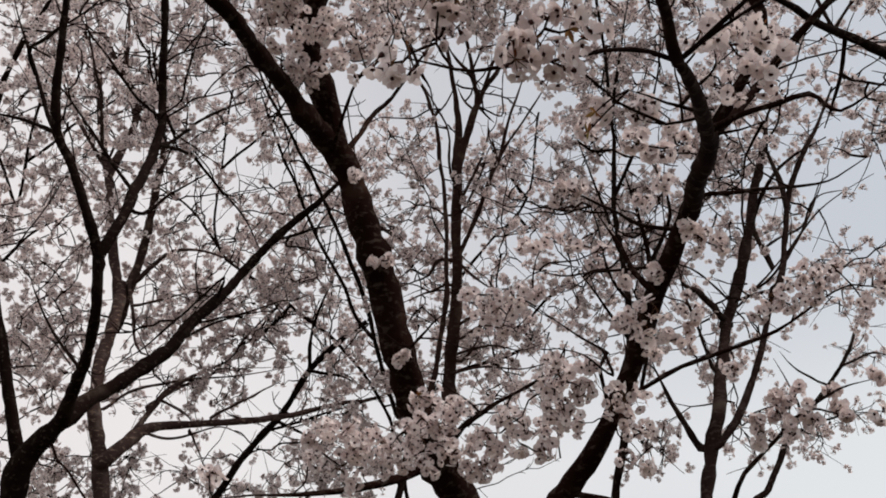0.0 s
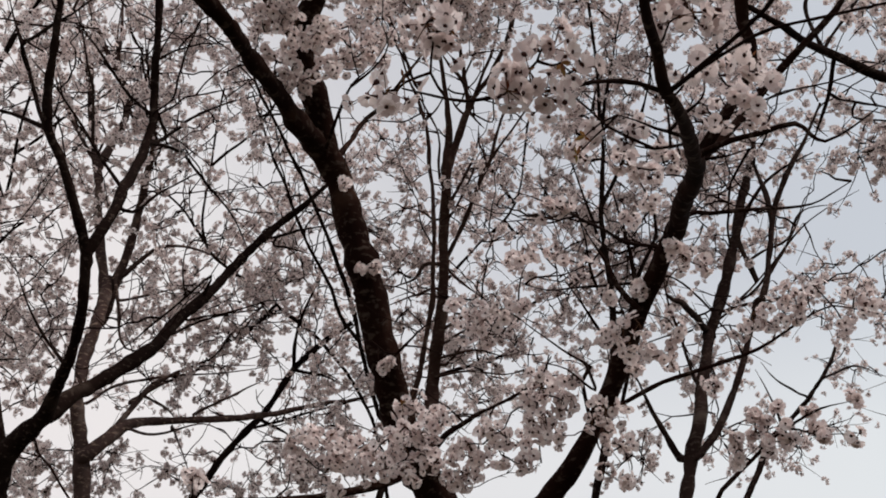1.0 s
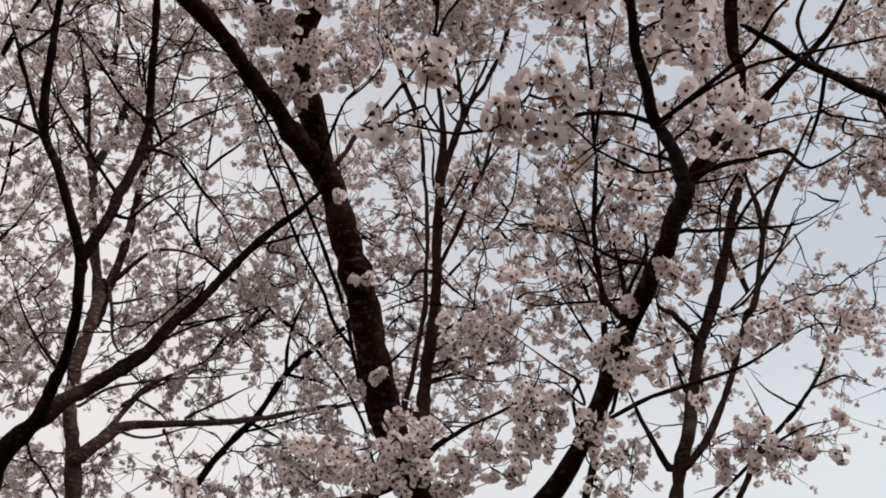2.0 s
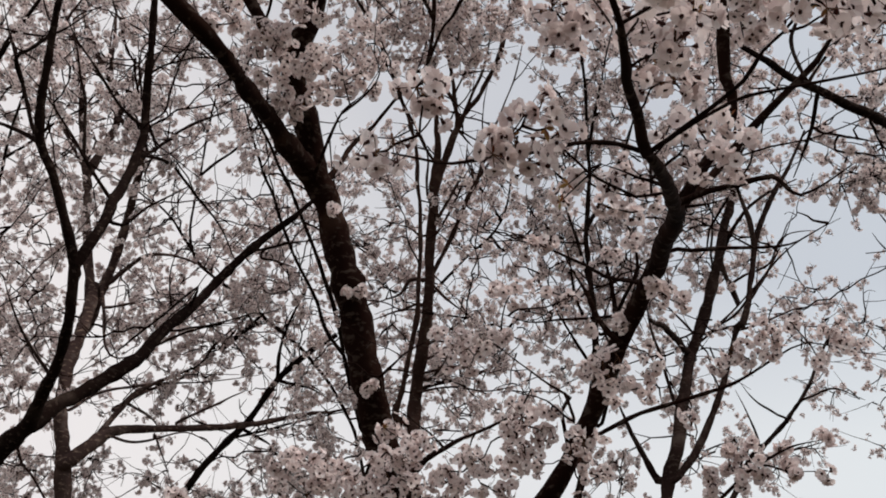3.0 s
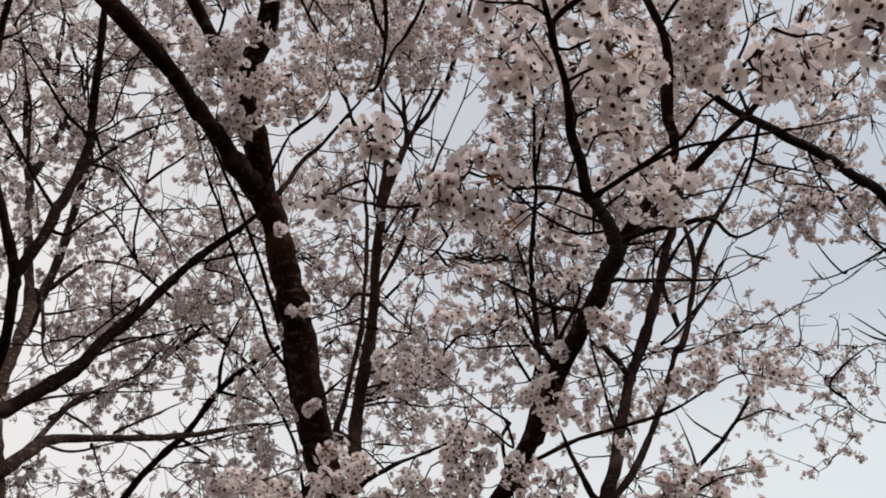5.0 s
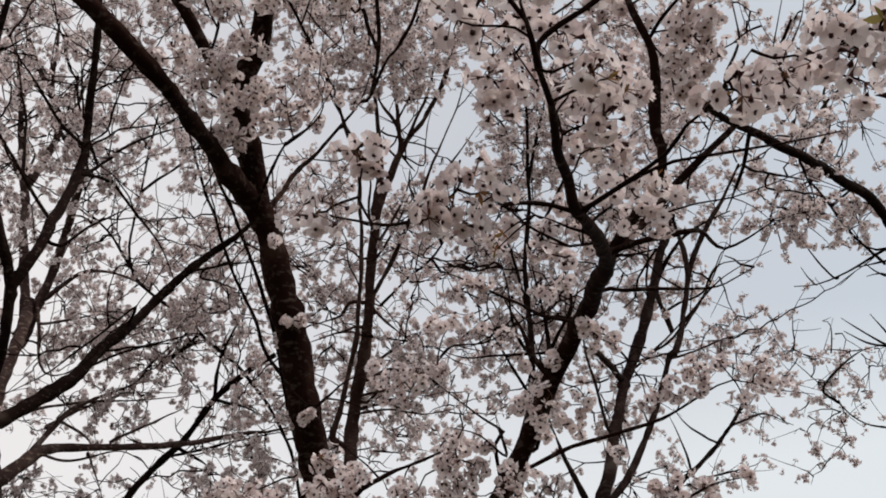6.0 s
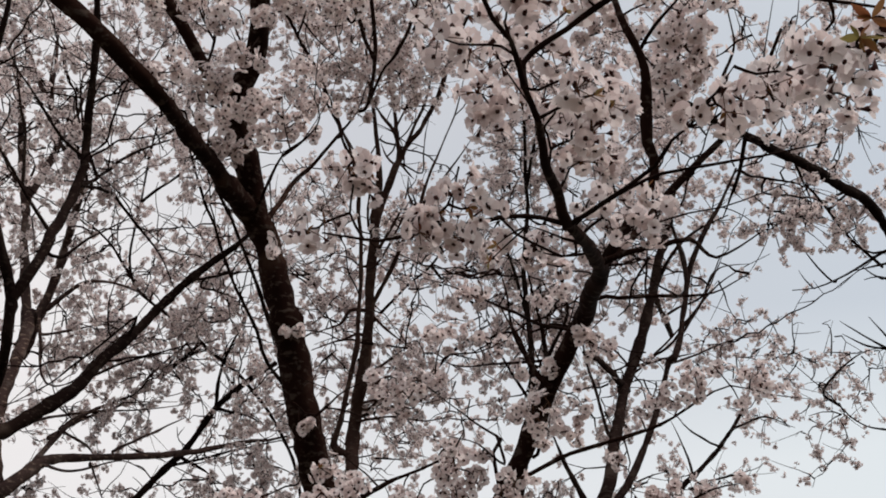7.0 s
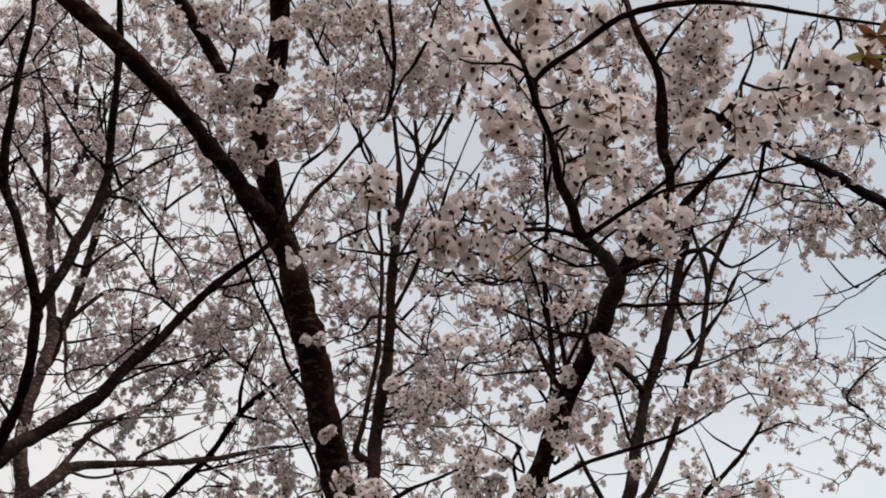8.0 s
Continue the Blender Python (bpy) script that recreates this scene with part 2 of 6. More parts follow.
def blossoms(rng, centres, many, fine, spread):
    """Blossoms on stalks round the centres, so many to each: vertices, faces, materials and the stalks' ends."""
    sv, sf, sm = FINE if fine else PLAIN
    c = np.repeat(centres, many, 0)
    n = len(c)
    out = rng.normal(0, 1, (n, 3)) + (0, 0, -0.15)
    out /= np.linalg.norm(out, axis=1)[:, None]
    place = c + out * rng.uniform(0.45, 1.0, (n, 1)) * spread
    z = out + rng.normal(0, 0.3, (n, 3))
    z /= np.linalg.norm(z, axis=1)[:, None]
    x = np.cross(z, rng.normal(0, 1, (n, 3)))
    x /= np.linalg.norm(x, axis=1)[:, None] + 1e-9
    y = np.cross(z, x)
    size = rng.uniform(0.0145, 0.0185, n) * 1.15
    cup = rng.uniform(0.2, 1.9, n)
    w = (place[:, None] + size[:, None, None] * (sv[None, :, 0:1] * x[:, None] + sv[None, :, 1:2] * y[:, None]
         + (sv[None, :, 2:3] * cup[:, None, None]) * z[:, None]))
    f = sf[None] + (np.arange(n) * len(sv))[:, None, None]
    return w.reshape(-1, 3), f.reshape(-1, 3), np.tile(sm, n), (c, place - z * 0.006)


def stalks(starts, ends, radius):
    """Thin three-sided stalks from each start to each end."""
    n = len(starts)
    way = ends - starts
    side = np.cross(way, (0.3, 0.5, 0.8))
    side /= np.linalg.norm(side, axis=1)[:, None] + 1e-9
    up = np.cross(way, side)
    up /= np.linalg.norm(up, axis=1)[:, None] + 1e-9
    ring = [radius * (math.cos(a) * side + math.sin(a) * up) for a in (0, 2.09, 4.19)]
    v = np.stack([starts + r for r in ring] + [ends + r for r in ring], 1).reshape(-1, 3)
    one = np.array([(0, 1, 4), (0, 4, 3), (1, 2, 5), (1, 5, 4), (2, 0, 3), (2, 3, 5)])
    return v, (one[None] + (np.arange(n) * 6)[:, None, None]).reshape(-1, 3)


def spur_to(tree, place, radius):
    """A short crooked spur from the nearest wood."""
    rng = tree.rng
    wood = np.vstack(tree.nodes)
    root = wood[np.linalg.norm(wood - place, axis=1).argmin()]
    long = np.linalg.norm(place - root)
    knees = [root] + [root + (place - root) * u + rng.normal(0, 0.07, 3) * min(long, 0.25) for u in (0.35, 0.7)] + [place]
    line = catmull(knees, 0.02)
    v, f = tube(line, np.linspace(radius, radius * 0.5, len(line)), 5)
    tree.attach(mesh_object("spur", v, f, [TWIG]))
    tree.nodes.append(line[2:])


def leaf_form(name, k, skin):
    """A young folded leaf, pointed at both ends, of unit length along y."""
    rng = np.random.default_rng(40 + k)
    v, f = [], []
    for i in range(7):
        t = i / 6
        w = 0.20 * math.sin(math.pi * min(1, t * 1.05)) ** 0.8 * (1 - 0.3 * t) + 0.004
        z = 0.25 * t * t + rng.normal(0, 0.01)
        v += [(-w, t, z + 0.6 * w), (0, t, z), (w, t, z + 0.5 * w)]
    for i in range(6):
        a = i * 3
        f += [(a, a + 1, a + 4), (a, a + 4, a + 3), (a + 1, a + 2, a + 5), (a + 1, a + 5, a + 4)]
    ob = mesh_object(name, np.array(v), np.array(f), [skin])
    data = ob.data
    bpy.data.objects.remove(ob)
    return data


LEAF_FORMS = [leaf_form("leaf", k, LEAF) for k in range(4)]
SCALE_FORMS = [leaf_form("bud_scale", k, SCALE) for k in range(3)]


def umbel(tree, x, y, z, count):
    """An umbel close to the path: its spur and stalks, and every blossom as a piece of its own."""
    rng = tree.rng
    seat = np.array((x, y, z))
    spur_to(tree, seat, 0.0026)
    a, b, turn = [], [], []
    for _ in range(count + 2):
        out = Vector(rng.normal(0, 1, 3) + (0, -0.1, -0.25)).normalized()
        face = (out + Vector(rng.normal(0, 0.35, 3))).normalized()
        a.append(seat), b.append(seat + np.array(out) * rng.uniform(0.016, 0.046)), turn.append(face)
    a, b = np.array(a), np.array(b)
    v, f = stalks(a, b - np.array([np.array(z) for z in turn]) * 0.006, 0.0009)
    head = tree.attach(mesh_object("umbel", v - seat, f, [STALK]))
    head.location = seat
    for q, z in zip(b, turn):
        ob = new("blossom", BLOSSOM_FORMS[rng.integers(len(BLOSSOM_FORMS))])
        ob.parent = head
        ob.matrix_basis = (Matrix.Translation(q - seat) @ z.to_track_quat("Z", "Y").to_matrix().to_4x4()
                           @ Matrix.Rotation(rng.uniform(0, 6.28), 4, "Z") @ Matrix.Scale(rng.uniform(0.0150, 0.0185), 4))
    # the reddish scales of the bud that the stalks burst from
    for _ in range(4):
        ob = new("bud_scale", SCALE_FORMS[rng.integers(3)])
        ob.parent = head
        way = Vector(rng.normal(0, 1, 3) + (0, 0, -0.3)).normalized()
        ob.matrix_basis = (way.to_track_quat("Y", "Z").to_matrix().to_4x4() @ Matrix.Rotation(rng.uniform(0, 6.28), 4, "Y")
                           @ Matrix.Scale(rng.uniform(0.008, 0.016), 4))


def pompon(tree, x, y, z, radius):
    """A round cluster of several umbels on a spur."""
    tree.pompons.append((np.array((x, y, z)), radius))


def blossom_forms(kinds):
    made = []
    for k in range(kinds):
        v, f, fm = FINE
        v = v * (1, 1, 0.3 + 2.3 * k / kinds) + np.random.default_rng(k).normal(0, 0.03, v.shape)
        ob = mesh_object("blossom", v, f, [PETAL, CALYX], fm)
        made.append(ob.data)
        bpy.data.objects.remove(ob)
    return made


BLOSSOM_FORMS = blossom_forms(6)


def grow(tree):
    """Twigs reach from the wood to each aim, nearest first; blossom sits in clumps along them."""
    rng = tree.rng
    wood = np.vstack(tree.nodes)
    for seat, _ in sorted(tree.pompons, key=lambda p: np.min(np.linalg.norm(wood - p[0], axis=1))):
        spur_to(tree, seat, 0.0034)
    wood = np.vstack(tree.nodes)
    aims = sorted(tree.aims, key=lambda a: np.min(np.linalg.norm(wood - a[0], axis=1)))
    nodes = wood
    tv, tf, seats, count = [], [], [], 0
    for aim, full in aims:
        d = np.linalg.norm(nodes - aim, axis=1)
        root = nodes[d.argmin()]
        reach = aim - root
        length = np.linalg.norm(reach) + 1e-6
        n = max(4, int(length / 0.05))
        bow = rng.normal(0, 0.08, 3) * length + np.array((0, 0, 0.05)) * length
        t = np.linspace(0, 1.1, n)[:, None]
        line = root + reach * t + bow * (4 * t * (1 - t)) + np.cumsum(rng.normal(0, 0.008 if tree.fine else 0.012, (n, 3)), 0)
        r = tree.twig * (0.75 + 0.5 * min(length, 1.0))
        v, f = tube(line, np.linspace(r, r * 0.4, n), 4)
        tv.append(v), tf.append(f + count)
        count += len(v)
        nodes = np.vstack([nodes, line[1:]])
        lines = [line]
        for k in range(rng.integers(0, 2) if tree.fine else rng.integers(1, 4)):
            j = rng.integers(1, n)
            way = reach / length + rng.normal(0, 0.7, 3)
            way /= np.linalg.norm(way)
            ln = rng.uniform(0.06, 0.16) if tree.fine else rng.uniform(0.08, 0.28)
            tt = np.linspace(0, 1, 5)[:, None]
            s = line[j] + way * ln * tt + rng.normal(0, 0.03, 3) * tt * tt
            v, f = tube(s, np.linspace(r * 0.5, r * 0.25, 5), 4)
            tv.append(v), tf.append(f + count)
            count += len(v)
            lines.append(s)
        for s in lines:
            long = np.linalg.norm(s[-1] - s[0])
            for k in range(min(3 if tree.fine else 99, max(1, round(long / tree.gap)))):
                if rng.random() < full:
                    u = 1.0 if k == 0 else rng.uniform(0.7 if tree.fine else 0.3, 1.0)
                    seats.append(s[min(len(s) - 1, int(u * len(s)))])
    tree.attach(mesh_object("twigs", np.vstack(tv), np.vstack(tf), [TWIG]), "thin dark twigs of the crown", "stuff")
    seats = np.array(seats)
    skins = [PETAL, CALYX, STALK] if tree.fine else [FAR_PETAL, CALYX, CALYX]
    sets = []
    for seat, radius in tree.pompons:
        many = max(5, round((radius / 0.0135) ** 2 * 0.95))
        knots = seat + rng.normal(0, 0.28, (max(2, many // 5), 3)) * radius
        sets.append(blossoms(rng, knots, np.full(len(knots), 5), True, max(0.018, radius * 0.72)))
    if tree.fine:
        rest = np.repeat(seats, 3, 0)
        rest = rest + rng.normal(0, 0.016, rest.shape)
        sets.append(blossoms(rng, rest, rng.integers(4, 8, len(rest)), True, 0.042))
    else:
        # one to five umbels to a clump
        knots = np.repeat(seats, rng.integers(1, 6, len(seats)), 0)
        knots = knots + rng.normal(0, 0.024, knots.shape)
        sets.append(blossoms(rng, knots, rng.integers(3, 6, len(knots)), False, 0.030))
    v, f, fm, count = [], [], [], 0
    for bv, bf, kinds, (a, b) in sets:
        sv, sf = stalks(a, b, 0.0010 if tree.fine else 0.0016)
        v += [bv, sv]
        f += [bf + count, sf + count + len(bv)]
        fm += [kinds, np.full(len(sf), 2)]
        count += len(bv) + len(sv)
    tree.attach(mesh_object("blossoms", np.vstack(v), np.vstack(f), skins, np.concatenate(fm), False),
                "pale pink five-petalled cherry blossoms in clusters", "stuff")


def leaf_tuft(tree, x, y, z, count, size):
    """A few bronze young leaves that open from one bud on the nearest wood."""
    rng = tree.rng
    wood = np.vstack(tree.nodes)
    root = wood[np.linalg.norm(wood - (x, y, z), axis=1).argmin()]
    line = catmull([root, (root + (x, y, z)) / 2 + rng.normal(0, 0.01, 3), np.array((x, y, z))], 0.03)
    v, f = tube(line, np.linspace(0.003, 0.0015, len(line)), 5)
    tree.attach(mesh_object("spur", v, f, [TWIG]))
    for _ in range(count):
        way = Vector(rng.normal(0, 1, 3) + (0, 0, -0.2)).normalized()
        ob = tree.attach(new("leaf", LEAF_FORMS[rng.integers(4)]), "bronze-green young cherry leaf")
        ob.matrix_basis = (Matrix.Translation((x, y, z)) @ way.to_track_quat("Y", "Z").to_matrix().to_4x4()
                           @ Matrix.Rotation(rng.uniform(0, 6.28), 4, "Y") @ Matrix.Scale(size * rng.uniform(0.55, 1.1), 4))


# ---- ground ----
bm = bmesh.new()
bmesh.ops.create_grid(bm, x_segments=40, y_segments=40, size=1500)
me = bpy.data.meshes.new("ground")
bm.to_mesh(me)
bm.free()
me.materials.append(GRASS)
tagged(new("ground", me), "mown grass under the cherry trees", "grass", kind="structure")

# ---- trees ----
GROVE = "cherry trees of the grove"
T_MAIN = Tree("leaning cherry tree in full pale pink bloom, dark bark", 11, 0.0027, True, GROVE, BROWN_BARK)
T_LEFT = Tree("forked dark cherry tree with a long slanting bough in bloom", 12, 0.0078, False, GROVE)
T_PALE = Tree("upright grey-barked cherry tree in bloom behind a forked one", 13, 0.0078, False, GROVE, ASH_BARK)
T_SLIM = Tree("slim slanting cherry tree with loose blossom", 14, 0.0078, False, GROVE)
T_PAIR = Tree("slender cherry tree with twin shoots side by side", 15, 0.0078, False, GROVE)
T_MID = Tree("straight dark brown cherry tree with a fan of shoots", 16, 0.0078, False, GROVE, HAZED_BARK)
T_RIGHT = Tree("low-forking cherry tree with sparse blossom against open sky", 17, 0.0078, False, GROVE, SHEEN_BARK)
T_EDGE = Tree("cherry tree with a sloping bough and half-open blossom", 18, 0.0078, False, GROVE)
T_BACK_A = Tree("distant cherry tree dense with pale blossom", 19, 0.0086, False, GROVE)
T_BACK_B = Tree("distant cherry tree with a slight trunk, in bloom", 20, 0.0086, False, GROVE)
T_BACK_C = Tree("distant cherry tree in bloom seen between nearer stems", 21, 0.0086, False, GROVE)
T_THIN = Tree("young cherry tree with few blossoms at its tips", 22, 0.0078, False, GROVE)
T_STEM = Tree("slight upright cherry tree in bloom", 23, 0.0078, False, GROVE)

# the big leaning cherry, its limb toward the path
limb(T_MAIN, "trunk", (0.15, 4.97, -0.10, 0.0864), (0.06, 4.83, 1.35, 0.0792), (-0.04, 4.65, 2.80, 0.0742), (-0.20, 4.34, 3.15, 0.0720), (-0.27, 4.19, 3.31, 0.0694), (-0.33, 3.98, 3.50, 0.0658), (-0.37, 3.84, 3.66, 0.0634), (-0.41, 3.73, 3.83, 0.0614), (-0.46, 3.64, 4.02, 0.0599), (-0.51, 3.55, 4.16, 0.0578), (-0.57, 3.43, 4.21, 0.0500), (-0.61, 3.24, 4.17, 0.0392), (-0.65, 3.00, 4.11, 0.0318), (-0.69, 2.71, 4.01, 0.0284), (-0.71, 2.48, 3.94, 0.0265), (-0.78, 2.35, 3.95, 0.0272), (-0.87, 2.28, 4.01, 0.0269), (-0.99, 2.22, 4.10, 0.0269), (-1.13, 2.15, 4.20, 0.0269), (-1.28, 2.09, 4.30, 0.0251))
limb(T_MAIN, "stem", (-0.52, 3.50, 4.19, 0.0529), (-0.55, 3.43, 4.25, 0.0514), (-0.56, 3.36, 4.32, 0.0500), (-0.59, 3.28, 4.41, 0.0475), (-0.60, 3.20, 4.48, 0.0449), (-0.58, 3.10, 4.54, 0.0433), (-0.52, 3.01, 4.58, 0.0417), (-0.49, 2.92, 4.63, 0.0412), (-0.47, 2.76, 4.69, 0.0391), (-0.46, 2.60, 4.76, 0.0371), (-0.45, 2.51, 4.90, 0.0361))
limb(T_MAIN, "stem", (-0.59, 3.07, 4.40, 0.0208), (-0.69, 2.95, 4.52, 0.0224), (-0.77, 2.84, 4.65, 0.0240), (-0.86, 2.74, 4.75, 0.0254), (-0.95, 2.62, 4.88, 0.0271), (-1.03, 2.52, 4.98, 0.0284))
limb(T_MAIN, "limb", (0.04, 4.38, 2.70, 0.0493), (0.14, 4.07, 2.79, 0.0436), (0.25, 3.89, 2.87, 0.0396), (0.36, 3.72, 2.94, 0.0364), (0.45, 3.61, 3.05, 0.0341), (0.52, 3.46, 3.16, 0.0357), (0.56, 3.23, 3.24, 0.0333), (0.61, 3.07, 3.31, 0.0314), (0.64, 2.87, 3.33, 0.0301), (0.62, 2.61, 3.27, 0.0278), (0.59, 2.37, 3.19, 0.0248), (0.55, 2.14, 3.08, 0.0206), (0.47, 1.87, 2.95, 0.0158), (0.37, 1.57, 2.80, 0.0114), (0.33, 1.41, 2.77, 0.0101), (0.28, 1.25, 2.71, 0.0083), (0.25, 1.10, 2.67, 0.0071), (0.22, 1.01, 2.65, 0.0064), (0.19, 0.91, 2.64, 0.0056), (0.16, 0.87, 2.64, 0.0053), (0.11, 0.77, 2.67, 0.0050))
limb(T_MAIN, "branch", (0.37, 1.56, 2.80, 0.0048), (0.31, 1.52, 2.78, 0.0045), (0.25, 1.49, 2.76, 0.0042), (0.21, 1.47, 2.74, 0.0040), (0.14, 1.43, 2.69, 0.0036), (0.08, 1.40, 2.66, 0.0048), (0.01, 1.36, 2.62, 0.0043), (-0.04, 1.32, 2.60, 0.0039), (-0.08, 1.28, 2.58, 0.0034))
limb(T_MAIN, "branch", (0.37, 1.56, 2.80, 0.0053), (0.41, 1.49, 2.78, 0.0049), (0.45, 1.40, 2.76, 0.0044), (0.48, 1.31, 2.74, 0.0040), (0.49, 1.23, 2.73, 0.0036), (0.50, 1.17, 2.71, 0.0034), (0.51, 1.08, 2.69, 0.0030), (0.51, 0.98, 2.66, 0.0026))
limb(T_MAIN, "branch", (0.42, 1.51, 2.80, 0.0032), (0.48, 1.49, 2.83, 0.0032), (0.54, 1.47, 2.85, 0.0033), (0.62, 1.46, 2.86, 0.0033), (0.70, 1.45, 2.87, 0.0034), (0.79, 1.43, 2.88, 0.0035), (0.85, 1.42, 2.89, 0.0035))
limb(T_MAIN, "branch", (0.22, 1.02, 2.70, 0.0052), (0.25, 0.99, 2.71, 0.0051), (0.28, 0.97, 2.72, 0.0050), (0.32, 0.94, 2.73, 0.0049), (0.36, 0.91, 2.73, 0.0048), (0.43, 0.88, 2.72, 0.0046), (0.50, 0.86, 2.69, 0.0044), (0.54, 0.85, 2.67, 0.0043), (0.65, 0.82, 2.61, 0.0040), (0.72, 0.80, 2.57, 0.0038))
limb(T_MAIN, "branch", (0.68, 2.02, 3.26, 0.0124), (0.66, 1.97, 3.33, 0.0132), (0.66, 1.93, 3.40, 0.0132), (0.66, 1.89, 3.46, 0.0132), (0.65, 1.85, 3.53, 0.0132), (0.61, 1.80, 3.60, 0.0132), (0.60, 1.82, 3.75, 0.0145), (0.58, 1.78, 3.82, 0.0154))
limb(T_MAIN, "branch", (0.58, 2.16, 3.09, 0.0108), (0.67, 2.20, 3.22, 0.0110), (0.78, 2.20, 3.36, 0.0110), (0.87, 2.15, 3.44, 0.0107), (0.96, 2.10, 3.51, 0.0104), (1.04, 2.03, 3.62, 0.0101), (1.07, 1.90, 3.68, 0.0096))
limb(T_MAIN, "branch", (0.67, 1.89, 3.58, 0.0052), (0.69, 1.80, 3.58, 0.0049), (0.73, 1.67, 3.56, 0.0045), (0.76, 1.57, 3.55, 0.0042))
limb(T_MAIN, "branch", (0.56, 2.08, 3.03, 0.0083), (0.61, 2.03, 3.05, 0.0075), (0.67, 2.01, 3.05, 0.0067), (0.74, 1.98, 3.05, 0.0058), (0.77, 1.98, 3.02, 0.0053), (0.80, 1.98, 3.00, 0.0049), (0.85, 1.95, 3.01, 0.0042), (0.90, 1.91, 3.03, 0.0034))
limb(T_MAIN, "branch", (0.49, 3.55, 3.07, 0.0087), (0.59, 3.52, 3.11, 0.0082), (0.67, 3.49, 3.14, 0.0078), (0.83, 3.45, 3.18, 0.0069), (1.00, 3.41, 3.22, 0.0060), (1.14, 3.36, 3.29, 0.0052), (1.25, 3.32, 3.33, 0.0045), (1.39, 3.33, 3.30, 0.0038), (1.54, 3.33, 3.28, 0.0030))
limb(T_MAIN, "branch", (0.42, 3.47, 2.94, 0.0083), (0.38, 3.32, 3.08, 0.0065), (0.41, 3.28, 3.11, 0.0060), (0.31, 3.22, 3.15, 0.0050), (0.22, 3.16, 3.19, 0.0041), (0.18, 3.13, 3.21, 0.0036))
limb(T_MAIN, "branch", (0.56, 3.12, 3.23, 0.0094), (0.50, 3.11, 3.31, 0.0080), (0.47, 3.10, 3.39, 0.0068), (0.43, 3.09, 3.47, 0.0055), (0.40, 3.08, 3.54, 0.0045))
limb(T_MAIN, "branch", (-0.14, 4.12, 3.14, 0.0260), (-0.27, 4.05, 3.05, 0.0222), (-0.47, 3.91, 2.94, 0.0166), (-0.65, 3.76, 2.87, 0.0116), (-0.81, 3.59, 2.81, 0.0069), (-0.90, 3.50, 2.77, 0.0043))
limb(T_MAIN, "branch", (-0.21, 4.05, 3.09, 0.0139), (-0.05, 3.68, 3.08, 0.0104), (0.09, 3.41, 3.04, 0.0078), (0.21, 3.15, 2.99, 0.0056), (0.25, 2.94, 2.98, 0.0040))
limb(T_MAIN, "branch", (-0.52, 3.44, 4.14, 0.0086), (-0.46, 3.27, 4.17, 0.0073), (-0.39, 3.11, 4.20, 0.0061), (-0.30, 2.99, 4.19, 0.0051))
limb(T_MAIN, "branch", (-0.49, 3.51, 4.17, 0.0103), (-0.46, 3.73, 4.48, 0.0112), (-0.41, 3.93, 4.74, 0.0119), (-0.34, 4.05, 4.91, 0.0124), (-0.27, 4.00, 4.98, 0.0124), (-0.21, 3.96, 5.05, 0.0124), (-0.16, 3.93, 5.10, 0.0110), (-0.12, 3.88, 5.17, 0.0082), (-0.09, 3.82, 5.26, 0.0069))
limb(T_MAIN, "branch", (-0.32, 3.89, 3.45, 0.0088), (-0.18, 3.67, 3.47, 0.0063), (-0.09, 3.55, 3.46, 0.0049))
limb(T_MAIN, "branch", (0.72, 2.97, 3.48, 0.0083), (0.80, 2.96, 3.48, 0.0076), (0.89, 2.94, 3.48, 0.0069), (0.99, 2.92, 3.47, 0.0063), (1.10, 2.90, 3.47, 0.0055), (1.15, 2.88, 3.48, 0.0050), (1.22, 2.85, 3.51, 0.0044))
limb(T_MAIN, "branch", (0.65, 3.09, 3.44, 0.0069), (0.58, 3.08, 3.45, 0.0060), (0.51, 3.10, 3.43, 0.0052), (0.47, 3.09, 3.45, 0.0045), (0.43, 3.06, 3.48, 0.0038))
limb(T_MAIN, "branch", (0.59, 3.19, 3.28, 0.0099), (0.56, 3.14, 3.34, 0.0089), (0.54, 3.07, 3.42, 0.0077), (0.51, 2.98, 3.50, 0.0062), (0.49, 2.93, 3.56, 0.0053))
limb(T_MAIN, "branch", (0.57, 3.15, 3.35, 0.0076), (0.60, 3.09, 3.41, 0.0068), (0.63, 3.03, 3.46, 0.0061), (0.61, 2.96, 3.53, 0.0053), (0.57, 2.90, 3.59, 0.0045))
limb(T_MAIN, "branch", (0.56, 3.15, 3.35, 0.0054), (0.48, 3.12, 3.32, 0.0048), (0.36, 3.07, 3.29, 0.0041), (0.26, 3.03, 3.26, 0.0035), (0.16, 2.97, 3.26, 0.0029))
limb(T_MAIN, "branch", (0.40, 3.16, 2.97, 0.0050), (0.31, 3.09, 3.01, 0.0039), (0.21, 3.05, 3.02, 0.0028))
crown(T_MAIN, (-0.29, 2.57, 4.58), (0.52, 0.35, 0.22), 8, 1.0)
limb(T_MAIN, "branch", (0.50, 2.02, 3.06, 0.0042), (0.44, 1.99, 3.06, 0.0035), (0.39, 1.96, 3.06, 0.0030), (0.35, 1.94, 3.06, 0.0025))
limb(T_MAIN, "branch", (0.50, 1.94, 3.06, 0.0040), (0.52, 1.91, 3.06, 0.0035), (0.53, 1.88, 3.07, 0.0031), (0.52, 1.84, 3.08, 0.0025))
limb(T_MAIN, "branch", (0.54, 2.09, 3.08, 0.0048), (0.58, 2.04, 3.10, 0.0037), (0.60, 2.01, 3.10, 0.0032), (0.62, 1.98, 3.12, 0.0026))
